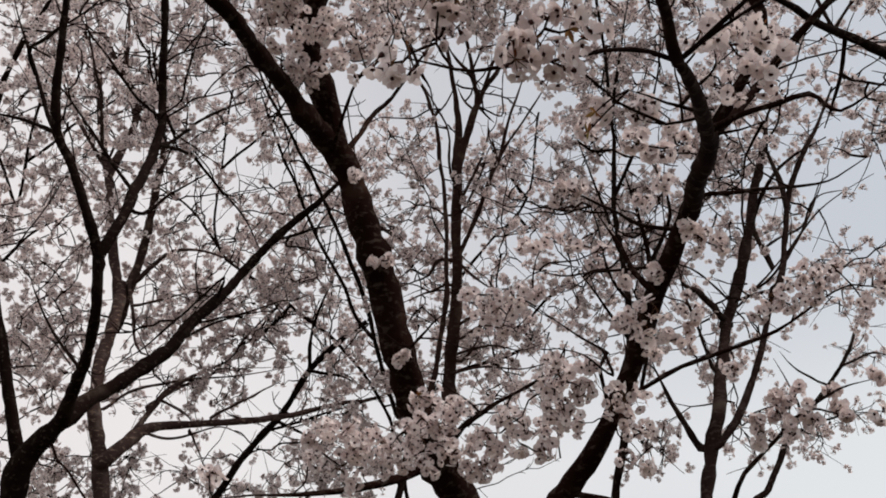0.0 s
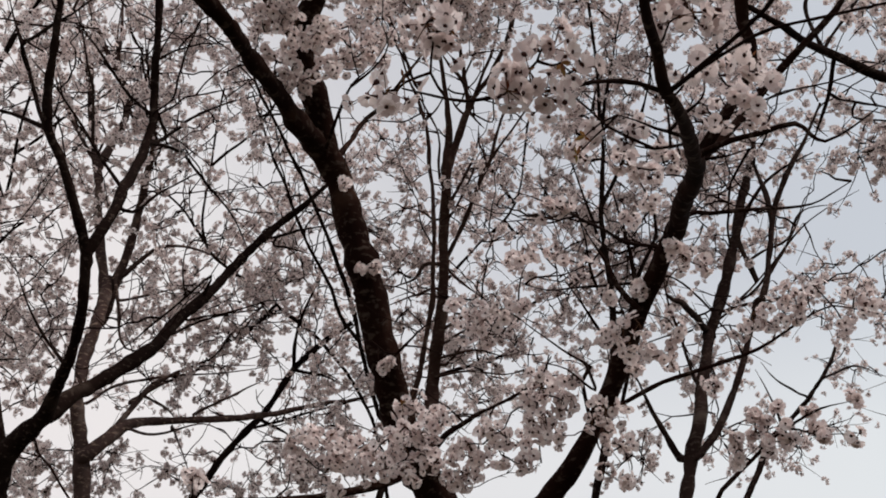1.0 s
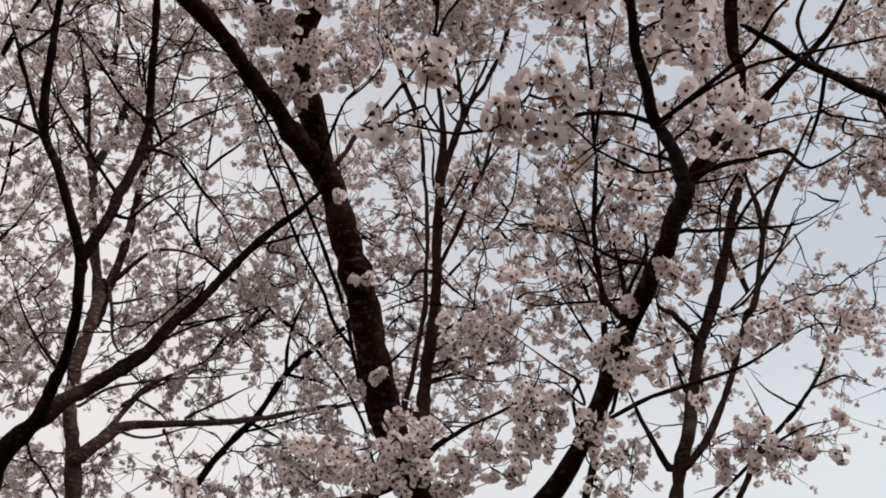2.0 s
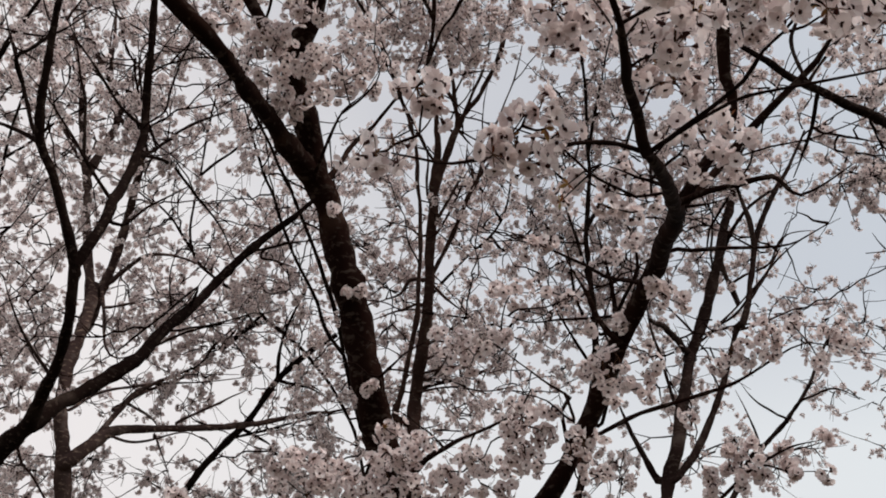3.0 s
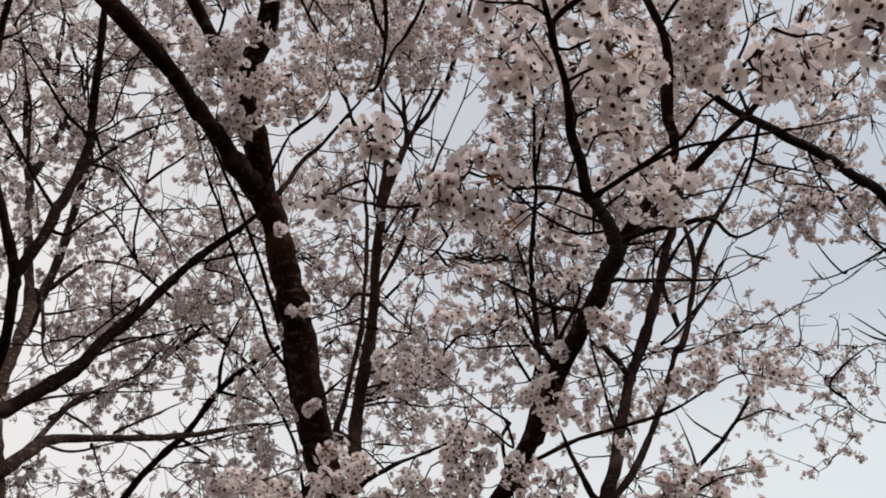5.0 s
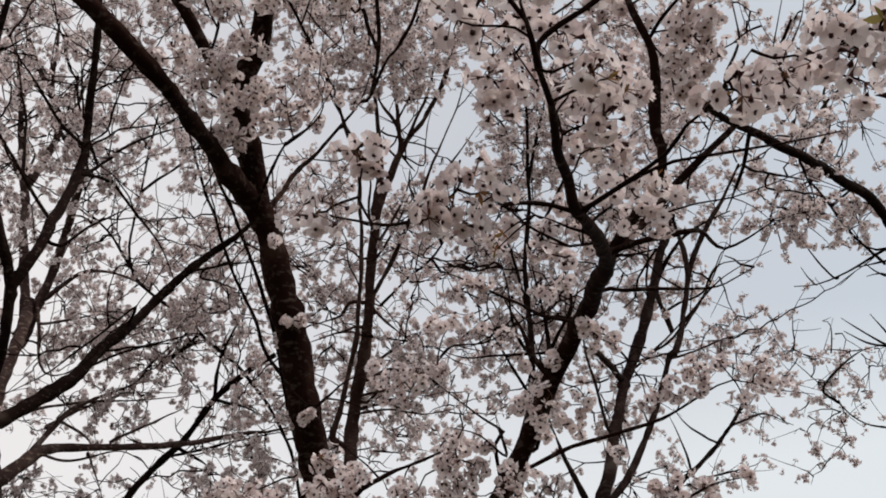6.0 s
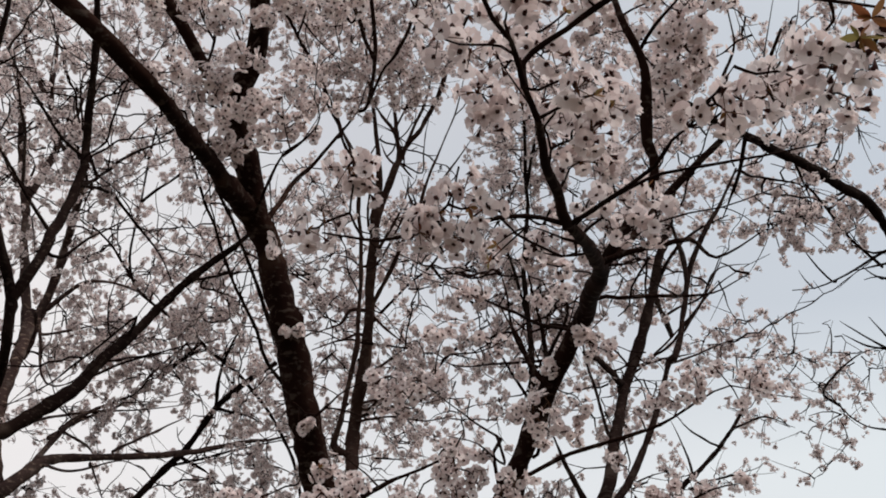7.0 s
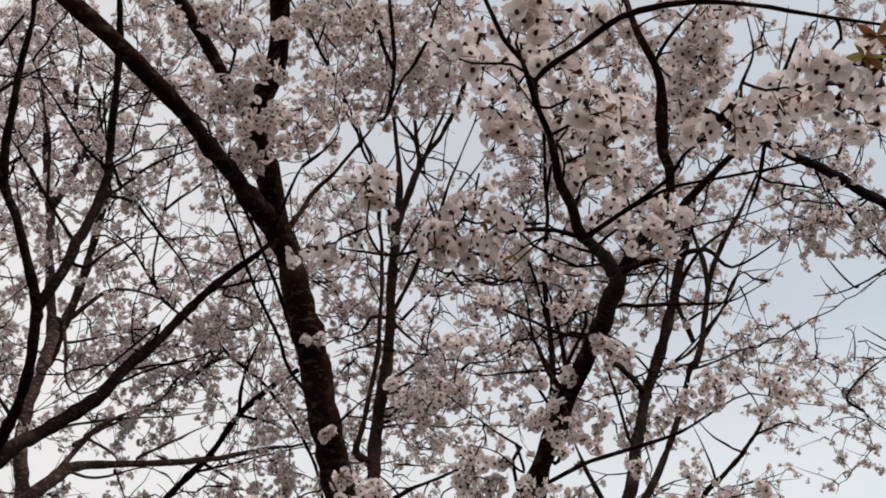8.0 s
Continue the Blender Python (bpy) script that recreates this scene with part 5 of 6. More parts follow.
# the straight cherry whose crown fans out
limb(T_MID, "trunk", (-0.32, 6.74, -0.10, 0.0588), (-0.30, 6.75, 1.70, 0.0539), (-0.29, 6.77, 3.49, 0.0505), (-0.27, 6.80, 3.99, 0.0490), (-0.24, 7.13, 4.76, 0.0488), (-0.20, 6.90, 5.11, 0.0447), (-0.17, 6.77, 5.32, 0.0407), (-0.15, 6.63, 5.52, 0.0386), (-0.14, 6.50, 5.73, 0.0386), (-0.12, 6.39, 5.90, 0.0366), (-0.10, 6.29, 6.05, 0.0346), (-0.09, 6.20, 6.19, 0.0305), (-0.07, 6.11, 6.33, 0.0264), (-0.07, 6.01, 6.48, 0.0224), (-0.06, 5.96, 6.56, 0.0183), (-0.08, 5.89, 6.67, 0.0163), (-0.10, 5.81, 6.79, 0.0142), (-0.13, 5.74, 6.91, 0.0122), (-0.16, 5.61, 7.09, 0.0102), (-0.18, 5.44, 7.37, 0.0102))
limb(T_MID, "limb", (-0.37, 6.99, 4.70, 0.0259), (-0.33, 6.89, 4.85, 0.0219), (-0.30, 6.80, 5.00, 0.0180), (-0.26, 6.69, 5.15, 0.0180), (-0.22, 6.59, 5.31, 0.0180), (-0.20, 6.46, 5.51, 0.0160), (-0.18, 6.35, 5.68, 0.0160), (-0.18, 6.24, 5.85, 0.0160), (-0.18, 6.17, 5.97, 0.0140), (-0.20, 6.09, 6.08, 0.0140), (-0.20, 6.03, 6.18, 0.0140), (-0.21, 5.95, 6.30, 0.0120), (-0.23, 5.91, 6.37, 0.0120), (-0.26, 5.84, 6.47, 0.0120), (-0.31, 5.78, 6.57, 0.0100), (-0.36, 5.70, 6.69, 0.0100), (-0.41, 5.61, 6.82, 0.0080))
limb(T_MID, "limb", (-0.09, 6.26, 6.10, 0.0285), (-0.06, 6.20, 6.19, 0.0285), (-0.03, 6.15, 6.26, 0.0285), (0.01, 6.10, 6.34, 0.0285), (0.04, 6.05, 6.42, 0.0264), (0.08, 6.01, 6.49, 0.0244), (0.11, 5.98, 6.53, 0.0203), (0.14, 5.95, 6.58, 0.0183), (0.18, 5.92, 6.62, 0.0183), (0.24, 5.89, 6.67, 0.0163), (0.28, 5.85, 6.74, 0.0163), (0.31, 5.81, 6.79, 0.0183), (0.34, 5.77, 6.85, 0.0183), (0.38, 5.72, 6.94, 0.0203), (0.41, 5.66, 7.03, 0.0203), (0.45, 5.60, 7.12, 0.0203), (0.50, 5.49, 7.28, 0.0183), (0.55, 5.39, 7.43, 0.0163))
limb(T_MID, "branch", (0.08, 6.01, 6.48, 0.0183), (0.08, 5.97, 6.55, 0.0183), (0.06, 5.91, 6.63, 0.0163), (0.05, 5.85, 6.74, 0.0142), (0.03, 5.78, 6.84, 0.0142), (0.01, 5.72, 6.92, 0.0122), (-0.02, 5.61, 7.09, 0.0102), (-0.03, 5.48, 7.30, 0.0102))
limb(T_MID, "branch", (0.06, 5.91, 6.63, 0.0142), (0.02, 5.86, 6.71, 0.0142), (-0.03, 5.83, 6.77, 0.0122), (-0.08, 5.79, 6.82, 0.0102), (-0.13, 5.73, 6.92, 0.0102))
limb(T_MID, "branch", (0.12, 5.96, 6.55, 0.0122), (0.17, 5.90, 6.65, 0.0122), (0.21, 5.85, 6.74, 0.0122), (0.25, 5.79, 6.82, 0.0122), (0.28, 5.74, 6.90, 0.0122), (0.31, 5.68, 7.00, 0.0102), (0.34, 5.57, 7.16, 0.0102))
limb(T_MID, "branch", (0.07, 5.88, 6.68, 0.0081), (0.12, 5.81, 6.79, 0.0081), (0.18, 5.74, 6.90, 0.0081), (0.23, 5.66, 7.03, 0.0081))
limb(T_MID, "branch", (0.24, 6.05, 6.42, 0.0061), (0.26, 5.97, 6.55, 0.0061), (0.28, 5.88, 6.68, 0.0061), (0.31, 5.81, 6.79, 0.0061))
limb(T_MID, "branch", (-0.13, 6.59, 5.59, 0.0142), (-0.04, 6.50, 5.73, 0.0163), (0.02, 6.43, 5.83, 0.0163), (0.07, 6.37, 5.93, 0.0163), (0.12, 6.31, 6.02, 0.0163), (0.17, 6.25, 6.11, 0.0142), (0.23, 6.20, 6.19, 0.0142), (0.27, 6.12, 6.31, 0.0122), (0.31, 6.05, 6.43, 0.0122), (0.35, 5.99, 6.51, 0.0122), (0.39, 5.94, 6.60, 0.0102), (0.43, 5.88, 6.68, 0.0102), (0.48, 5.82, 6.77, 0.0102), (0.52, 5.75, 6.88, 0.0102), (0.55, 5.68, 6.99, 0.0081))
limb(T_MID, "branch", (0.23, 6.20, 6.19, 0.0102), (0.29, 6.15, 6.27, 0.0102), (0.38, 6.09, 6.36, 0.0081), (0.49, 6.01, 6.49, 0.0081), (0.60, 5.92, 6.62, 0.0061), (0.68, 5.86, 6.72, 0.0061))
limb(T_MID, "branch", (0.20, 6.21, 6.17, 0.0081), (0.18, 6.17, 6.23, 0.0081), (0.15, 6.14, 6.29, 0.0081), (0.15, 6.10, 6.34, 0.0061))
limb(T_MID, "branch", (-0.09, 6.38, 5.92, 0.0122), (-0.03, 6.32, 6.00, 0.0122), (0.02, 6.28, 6.07, 0.0122), (0.07, 6.23, 6.15, 0.0122), (0.11, 6.18, 6.22, 0.0122), (0.14, 6.12, 6.31, 0.0102), (0.15, 6.06, 6.40, 0.0081))
limb(T_MID, "branch", (-0.10, 6.43, 5.83, 0.0102), (-0.02, 6.37, 5.93, 0.0102), (0.05, 6.30, 6.04, 0.0102), (0.10, 6.24, 6.13, 0.0102), (0.13, 6.19, 6.21, 0.0081), (0.18, 6.15, 6.27, 0.0061))
limb(T_MID, "branch", (-0.12, 6.33, 5.98, 0.0102), (-0.14, 6.26, 6.10, 0.0102), (-0.15, 6.19, 6.21, 0.0102), (-0.14, 6.13, 6.30, 0.0081), (-0.16, 6.06, 6.40, 0.0081), (-0.21, 6.01, 6.49, 0.0081), (-0.28, 5.93, 6.60, 0.0081), (-0.34, 5.87, 6.70, 0.0061), (-0.37, 5.79, 6.82, 0.0061))
limb(T_MID, "branch", (-0.22, 6.03, 6.45, 0.0081), (-0.15, 5.99, 6.51, 0.0081), (-0.10, 5.95, 6.58, 0.0081), (-0.04, 5.90, 6.65, 0.0081))
limb(T_MID, "branch", (0.07, 6.03, 6.46, 0.0081), (-0.01, 5.99, 6.52, 0.0081), (-0.05, 5.93, 6.60, 0.0061))
limb(T_MID, "branch", (0.08, 6.01, 6.48, 0.0081), (0.14, 6.05, 6.43, 0.0081), (0.19, 6.07, 6.38, 0.0061))
limb(T_MID, "branch", (-0.13, 6.61, 5.56, 0.0102), (-0.04, 6.65, 5.49, 0.0102), (0.08, 6.71, 5.41, 0.0081), (0.19, 6.75, 5.34, 0.0061))
limb(T_MID, "branch", (-0.15, 6.85, 5.19, 0.0122), (-0.06, 6.82, 5.23, 0.0122), (0.02, 6.79, 5.29, 0.0102), (0.09, 6.76, 5.33, 0.0081), (0.15, 6.74, 5.35, 0.0061))
limb(T_MID, "branch", (-0.20, 6.60, 5.58, 0.0142), (-0.28, 6.60, 5.57, 0.0122), (-0.34, 6.65, 5.50, 0.0122), (-0.44, 6.67, 5.47, 0.0102), (-0.55, 6.69, 5.44, 0.0081))
limb(T_MID, "branch", (-0.22, 6.69, 5.44, 0.0102), (-0.31, 6.71, 5.40, 0.0102), (-0.38, 6.72, 5.39, 0.0081), (-0.55, 6.75, 5.34, 0.0081))
limb(T_MID, "branch", (-0.15, 6.99, 4.98, 0.0122), (-0.08, 6.95, 5.03, 0.0102), (-0.02, 6.91, 5.10, 0.0102), (0.01, 6.85, 5.18, 0.0081))
limb(T_MID, "branch", (-0.19, 6.42, 5.85, 0.0081), (-0.25, 6.39, 5.89, 0.0081), (-0.32, 6.38, 5.91, 0.0061), (-0.38, 6.38, 5.92, 0.0041))
limb(T_MID, "branch", (-0.13, 6.90, 5.11, 0.0102), (0.02, 6.86, 5.18, 0.0081), (0.19, 6.88, 5.15, 0.0081), (0.35, 6.86, 5.18, 0.0061))
limb(T_MID, "branch", (-0.20, 7.03, 4.91, 0.0102), (0.02, 7.01, 4.94, 0.0081), (0.27, 7.03, 4.91, 0.0081), (0.49, 7.01, 4.94, 0.0061))
limb(T_MID, "branch", (-0.18, 6.96, 5.02, 0.0102), (0.07, 6.93, 5.06, 0.0081), (0.27, 6.96, 5.02, 0.0061), (0.43, 6.94, 5.05, 0.0061))
crown(T_MID, (0.06, 5.47, 6.80), (0.51, 0.80, 0.39), 4, 0.9)
crown(T_MID, (-0.37, 7.21, 5.66), (0.31, 0.60, 0.48), 14, 0.8)
crown(T_MID, (-0.61, 6.84, 5.85), (0.38, 0.80, 0.55), 14, 0.7)
crown(T_MID, (0.07, 6.78, 6.06), (0.39, 0.80, 0.43), 19, 0.8)
crown(T_MID, (-0.45, 6.76, 6.10), (0.26, 0.80, 0.51), 14, 0.7)
crown(T_MID, (0.07, 7.30, 5.27), (0.39, 0.80, 0.43), 30, 0.9)
crown(T_MID, (0.33, 6.55, 6.42), (0.30, 0.50, 0.26), 12, 0.7)
crown(T_MID, (-0.36, 6.48, 6.53), (0.26, 0.50, 0.17), 7, 0.6)
crown(T_MID, (-0.77, 5.07, 7.16), (0.22, 0.50, 0.20), 10, 0.9)
crown(T_MID, (-0.63, 5.14, 7.05), (0.22, 0.50, 0.16), 8, 0.9)
crown(T_MID, (-0.36, 5.09, 7.11), (0.23, 0.50, 0.23), 14, 0.9)
crown(T_MID, (-0.02, 5.11, 7.07), (0.23, 0.50, 0.23), 16, 0.9)
crown(T_MID, (0.27, 5.12, 7.03), (0.23, 0.50, 0.23), 12, 0.9)
crown(T_MID, (-0.54, 7.40, 4.97), (0.21, 0.40, 0.30), 8, 0.9)
crown(T_MID, (-1.11, 7.72, 4.44), (0.34, 0.40, 0.17), 10, 0.9)
crown(T_MID, (-0.02, 5.53, 6.86), (0.27, 0.40, 0.16), 7, 0.9)
crown(T_MID, (0.33, 5.51, 6.90), (0.20, 0.40, 0.14), 5, 0.9)

# the cherry that forks low, with open sky beside it
limb(T_RIGHT, "trunk", (1.04, 6.12, -0.10, 0.0442), (1.09, 6.11, 1.47, 0.0405), (1.14, 6.10, 3.05, 0.0379), (1.22, 6.09, 3.54, 0.0368), (1.27, 6.08, 3.81, 0.0456), (1.36, 6.07, 4.08, 0.0412), (1.50, 6.33, 4.50, 0.0383), (1.66, 6.59, 4.95, 0.0347))
limb(T_RIGHT, "limb", (1.66, 6.64, 4.96, 0.0401), (1.76, 6.61, 5.19, 0.0407), (1.90, 6.62, 5.54, 0.0387), (2.03, 6.62, 5.91, 0.0349), (2.14, 6.64, 6.25, 0.0309), (2.21, 6.62, 6.47, 0.0230), (2.28, 6.58, 6.71, 0.0133), (2.42, 6.53, 6.96, 0.0101))
limb(T_RIGHT, "limb", (1.33, 6.04, 3.86, 0.0234), (1.53, 6.08, 4.13, 0.0227), (1.70, 6.11, 4.47, 0.0218), (1.87, 6.11, 4.92, 0.0205), (1.89, 6.08, 4.91, 0.0237), (2.00, 6.14, 5.19, 0.0225), (2.09, 6.15, 5.53, 0.0212), (2.19, 6.11, 5.78, 0.0195), (2.31, 6.08, 6.01, 0.0178), (2.44, 6.07, 6.21, 0.0161), (2.57, 6.02, 6.46, 0.0142))
limb(T_RIGHT, "limb", (1.25, 6.18, 3.91, 0.0239), (1.15, 6.03, 4.03, 0.0187), (1.07, 5.91, 4.13, 0.0147), (1.02, 5.83, 4.20, 0.0117))
limb(T_RIGHT, "limb", (1.64, 6.57, 4.98, 0.0257), (1.38, 5.97, 4.81, 0.0197), (1.18, 5.53, 4.66, 0.0156))
limb(T_RIGHT, "branch", (1.79, 6.85, 5.18, 0.0094), (2.13, 6.96, 5.52, 0.0081), (2.41, 7.02, 5.85, 0.0068), (2.65, 7.07, 6.14, 0.0057))
limb(T_RIGHT, "branch", (2.10, 6.72, 5.39, 0.0094), (2.33, 6.38, 5.61, 0.0073), (2.50, 6.22, 5.69, 0.0062), (2.70, 6.08, 5.74, 0.0050))
limb(T_RIGHT, "branch", (1.42, 6.22, 4.45, 0.0112), (1.36, 6.15, 4.73, 0.0098), (1.30, 6.09, 4.95, 0.0087), (1.28, 5.99, 5.23, 0.0072))
limb(T_RIGHT, "branch", (2.06, 6.82, 5.88, 0.0182), (2.16, 6.55, 6.06, 0.0154), (2.30, 6.37, 6.14, 0.0134), (2.51, 6.21, 6.17, 0.0111))
limb(T_RIGHT, "branch", (1.79, 6.83, 5.22, 0.0094), (1.61, 6.72, 5.39, 0.0083), (1.37, 6.65, 5.49, 0.0073), (1.12, 6.63, 5.52, 0.0063))
limb(T_RIGHT, "branch", (2.22, 6.89, 5.77, 0.0089), (2.44, 6.93, 5.90, 0.0082), (2.61, 6.91, 6.15, 0.0073), (2.91, 6.99, 6.25, 0.0062))
limb(T_RIGHT, "branch", (2.09, 6.14, 5.55, 0.0174), (2.07, 6.10, 5.70, 0.0175), (2.03, 6.04, 5.89, 0.0156), (2.01, 6.05, 6.05, 0.0119))
limb(T_RIGHT, "branch", (1.90, 6.59, 5.59, 0.0081), (1.90, 6.46, 5.80, 0.0081), (1.92, 6.26, 6.10, 0.0067))
limb(T_RIGHT, "branch", (1.98, 6.18, 5.12, 0.0086), (2.18, 6.25, 5.39, 0.0077), (2.36, 6.27, 5.72, 0.0065), (2.46, 6.25, 5.93, 0.0053))
limb(T_RIGHT, "branch", (1.88, 6.10, 4.87, 0.0091), (2.13, 6.33, 5.07, 0.0076), (2.47, 6.63, 5.34, 0.0060), (2.90, 6.96, 5.58, 0.0063))
limb(T_RIGHT, "branch", (1.77, 6.64, 5.14, 0.0099), (2.03, 6.70, 5.24, 0.0100), (2.26, 6.77, 5.32, 0.0081))
crown(T_RIGHT, (1.96, 6.67, 6.24), (0.56, 0.80, 0.64), 44, 0.8)
crown(T_RIGHT, (2.56, 6.39, 6.67), (0.34, 0.70, 0.39), 12, 0.7)
crown(T_RIGHT, (2.87, 7.71, 5.92), (0.51, 0.50, 0.19), 18, 0.7)
crown(T_RIGHT, (1.55, 6.69, 4.92), (0.47, 0.60, 0.35), 16, 0.6)
crown(T_RIGHT, (1.74, 6.74, 4.20), (0.22, 0.40, 0.19), 7, 0.6)
crown(T_RIGHT, (1.11, 6.76, 4.17), (0.22, 0.40, 0.19), 8, 0.7)
crown(T_RIGHT, (2.19, 6.17, 7.16), (0.30, 0.50, 0.43), 22, 0.8)
crown(T_RIGHT, (1.91, 5.96, 6.61), (0.25, 0.50, 0.33), 14, 0.9)
crown(T_RIGHT, (2.20, 5.72, 7.48), (0.30, 0.50, 0.39), 16, 0.9)
crown(T_RIGHT, (1.56, 6.00, 6.03), (0.28, 0.50, 0.24), 12, 0.9)

# the cherry at the clearing's far side
limb(T_EDGE, "trunk", (4.09, 7.31, -0.10, 0.0485), (4.02, 7.14, 1.85, 0.0444), (3.93, 6.92, 3.80, 0.0416), (3.80, 6.53, 4.08, 0.0404), (3.48, 5.59, 4.74, 0.0297), (2.86, 4.82, 5.13, 0.0270), (2.49, 4.50, 5.14, 0.0301), (2.16, 4.20, 5.05, 0.0257), (1.98, 4.08, 5.04, 0.0238), (1.80, 3.97, 5.04, 0.0220), (1.60, 3.79, 4.95, 0.0198), (1.41, 3.58, 4.89, 0.0165), (1.27, 3.47, 4.89, 0.0112))
limb(T_EDGE, "branch", (3.05, 4.99, 5.09, 0.0090), (2.94, 5.07, 5.08, 0.0086), (2.82, 5.19, 5.04, 0.0081), (2.73, 5.28, 5.02, 0.0077), (2.62, 5.36, 5.01, 0.0072), (2.50, 5.42, 5.03, 0.0068))
limb(T_EDGE, "branch", (2.76, 5.38, 5.07, 0.0068), (2.69, 5.35, 5.12, 0.0064), (2.60, 5.29, 5.20, 0.0059), (2.52, 5.24, 5.29, 0.0054))
limb(T_EDGE, "branch", (2.63, 5.41, 5.04, 0.0054), (2.58, 5.38, 5.08, 0.0047), (2.54, 5.35, 5.13, 0.0041))
limb(T_EDGE, "branch", (2.93, 5.09, 4.99, 0.0091), (2.82, 5.04, 5.07, 0.0087), (2.73, 5.00, 5.14, 0.0083), (2.64, 4.93, 5.23, 0.0079), (2.56, 4.88, 5.32, 0.0075), (2.47, 4.83, 5.39, 0.0071), (2.43, 4.84, 5.38, 0.0070), (2.33, 4.83, 5.40, 0.0067), (2.26, 4.83, 5.41, 0.0065))
limb(T_EDGE, "branch", (2.47, 4.83, 5.39, 0.0065), (2.46, 4.79, 5.46, 0.0061), (2.35, 4.77, 5.48, 0.0056), (2.26, 4.76, 5.50, 0.0052))
limb(T_EDGE, "branch", (2.73, 4.85, 5.36, 0.0091), (2.63, 4.87, 5.33, 0.0085), (2.54, 4.91, 5.27, 0.0080), (2.43, 4.94, 5.24, 0.0074), (2.26, 4.96, 5.21, 0.0065))
crown(T_EDGE, (2.39, 4.94, 5.24), (0.20, 0.15, 0.05), 7, 1.0)
limb(T_EDGE, "branch", (3.97, 6.97, 4.66, 0.0086), (3.66, 7.37, 5.02, 0.0073), (3.51, 7.53, 5.39, 0.0062), (3.32, 7.69, 5.79, 0.0052), (3.25, 7.75, 6.04, 0.0045))
limb(T_EDGE, "branch", (3.41, 7.32, 5.29, 0.0103), (3.78, 7.38, 5.62, 0.0076), (4.14, 7.48, 5.77, 0.0054))
limb(T_EDGE, "branch", (1.84, 4.12, 5.23, 0.0092), (2.11, 4.17, 5.63, 0.0078), (2.34, 4.20, 6.04, 0.0062), (2.43, 4.20, 6.33, 0.0052))
limb(T_EDGE, "branch", (2.43, 4.72, 5.55, 0.0104), (2.67, 4.77, 5.95, 0.0087), (2.94, 4.83, 6.24, 0.0073), (3.25, 4.90, 6.50, 0.0058))
limb(T_EDGE, "branch", (2.47, 4.71, 5.46, 0.0116), (2.68, 4.80, 5.79, 0.0106), (2.74, 4.86, 6.13, 0.0097), (2.92, 4.93, 6.48, 0.0087))
limb(T_EDGE, "branch", (1.81, 4.10, 5.26, 0.0104), (1.82, 4.16, 5.57, 0.0096), (1.96, 4.21, 5.92, 0.0088), (2.00, 4.25, 6.28, 0.0078))
limb(T_EDGE, "branch", (1.82, 3.98, 5.02, 0.0096), (1.81, 4.14, 4.96, 0.0098), (1.79, 4.29, 4.90, 0.0086), (1.78, 4.44, 4.87, 0.0058))
limb(T_EDGE, "branch", (1.78, 4.15, 4.94, 0.0070), (1.96, 4.31, 5.06, 0.0073), (2.16, 4.48, 5.16, 0.0075), (2.49, 4.74, 5.32, 0.0063))
limb(T_EDGE, "branch", (2.03, 4.44, 5.05, 0.0059), (2.26, 4.61, 5.15, 0.0061), (2.49, 4.78, 5.25, 0.0063), (2.66, 4.92, 5.22, 0.0048))
limb(T_EDGE, "branch", (2.13, 4.18, 5.08, 0.0086), (2.24, 4.39, 5.12, 0.0074), (2.38, 4.63, 5.12, 0.0061))
limb(T_EDGE, "branch", (3.03, 4.74, 4.92, 0.0127), (2.87, 4.80, 4.85, 0.0111), (2.74, 4.82, 4.82, 0.0095), (2.62, 4.84, 4.80, 0.0063))
limb(T_EDGE, "branch", (2.97, 4.77, 4.88, 0.0111), (2.84, 4.77, 4.90, 0.0095), (2.73, 4.78, 4.88, 0.0079), (2.60, 4.76, 4.93, 0.0048))
limb(T_EDGE, "branch", (2.90, 4.83, 4.79, 0.0095), (2.78, 4.86, 4.76, 0.0079), (2.67, 4.83, 4.82, 0.0063))
limb(T_EDGE, "branch", (2.87, 4.87, 4.74, 0.0079), (2.76, 4.85, 4.77, 0.0063), (2.68, 4.87, 4.76, 0.0048))
limb(T_EDGE, "branch", (3.54, 5.98, 4.82, 0.0129), (3.35, 5.95, 4.88, 0.0111), (3.18, 5.91, 4.95, 0.0092), (3.02, 5.87, 5.03, 0.0074), (2.96, 5.85, 5.06, 0.0055))
limb(T_EDGE, "branch", (3.39, 5.94, 4.89, 0.0092), (3.24, 5.88, 5.00, 0.0074), (3.15, 5.83, 5.08, 0.0055))
limb(T_EDGE, "branch", (3.28, 5.93, 4.91, 0.0074), (3.13, 5.93, 4.92, 0.0074), (2.98, 5.90, 4.99, 0.0055))
pompon(T_EDGE, 1.89, 3.57, 4.96, 0.074)
pompon(T_EDGE, 2.12, 3.78, 5.00, 0.082)
pompon(T_EDGE, 1.98, 3.75, 4.87, 0.065)
pompon(T_EDGE, 1.93, 3.79, 4.82, 0.049)
pompon(T_EDGE, 2.17, 4.09, 4.90, 0.051)
pompon(T_EDGE, 2.27, 4.07, 4.93, 0.051)
pompon(T_EDGE, 2.35, 3.90, 5.18, 0.068)
pompon(T_EDGE, 1.80, 3.54, 5.01, 0.063)
pompon(T_EDGE, 2.03, 4.75, 5.00, 0.063)
pompon(T_EDGE, 2.11, 4.77, 4.97, 0.044)
pompon(T_EDGE, 2.25, 4.71, 5.05, 0.057)
pompon(T_EDGE, 2.38, 4.68, 5.09, 0.057)
pompon(T_EDGE, 2.45, 4.70, 5.06, 0.044)
pompon(T_EDGE, 2.60, 4.67, 5.09, 0.063)
pompon(T_EDGE, 2.64, 4.72, 5.01, 0.051)
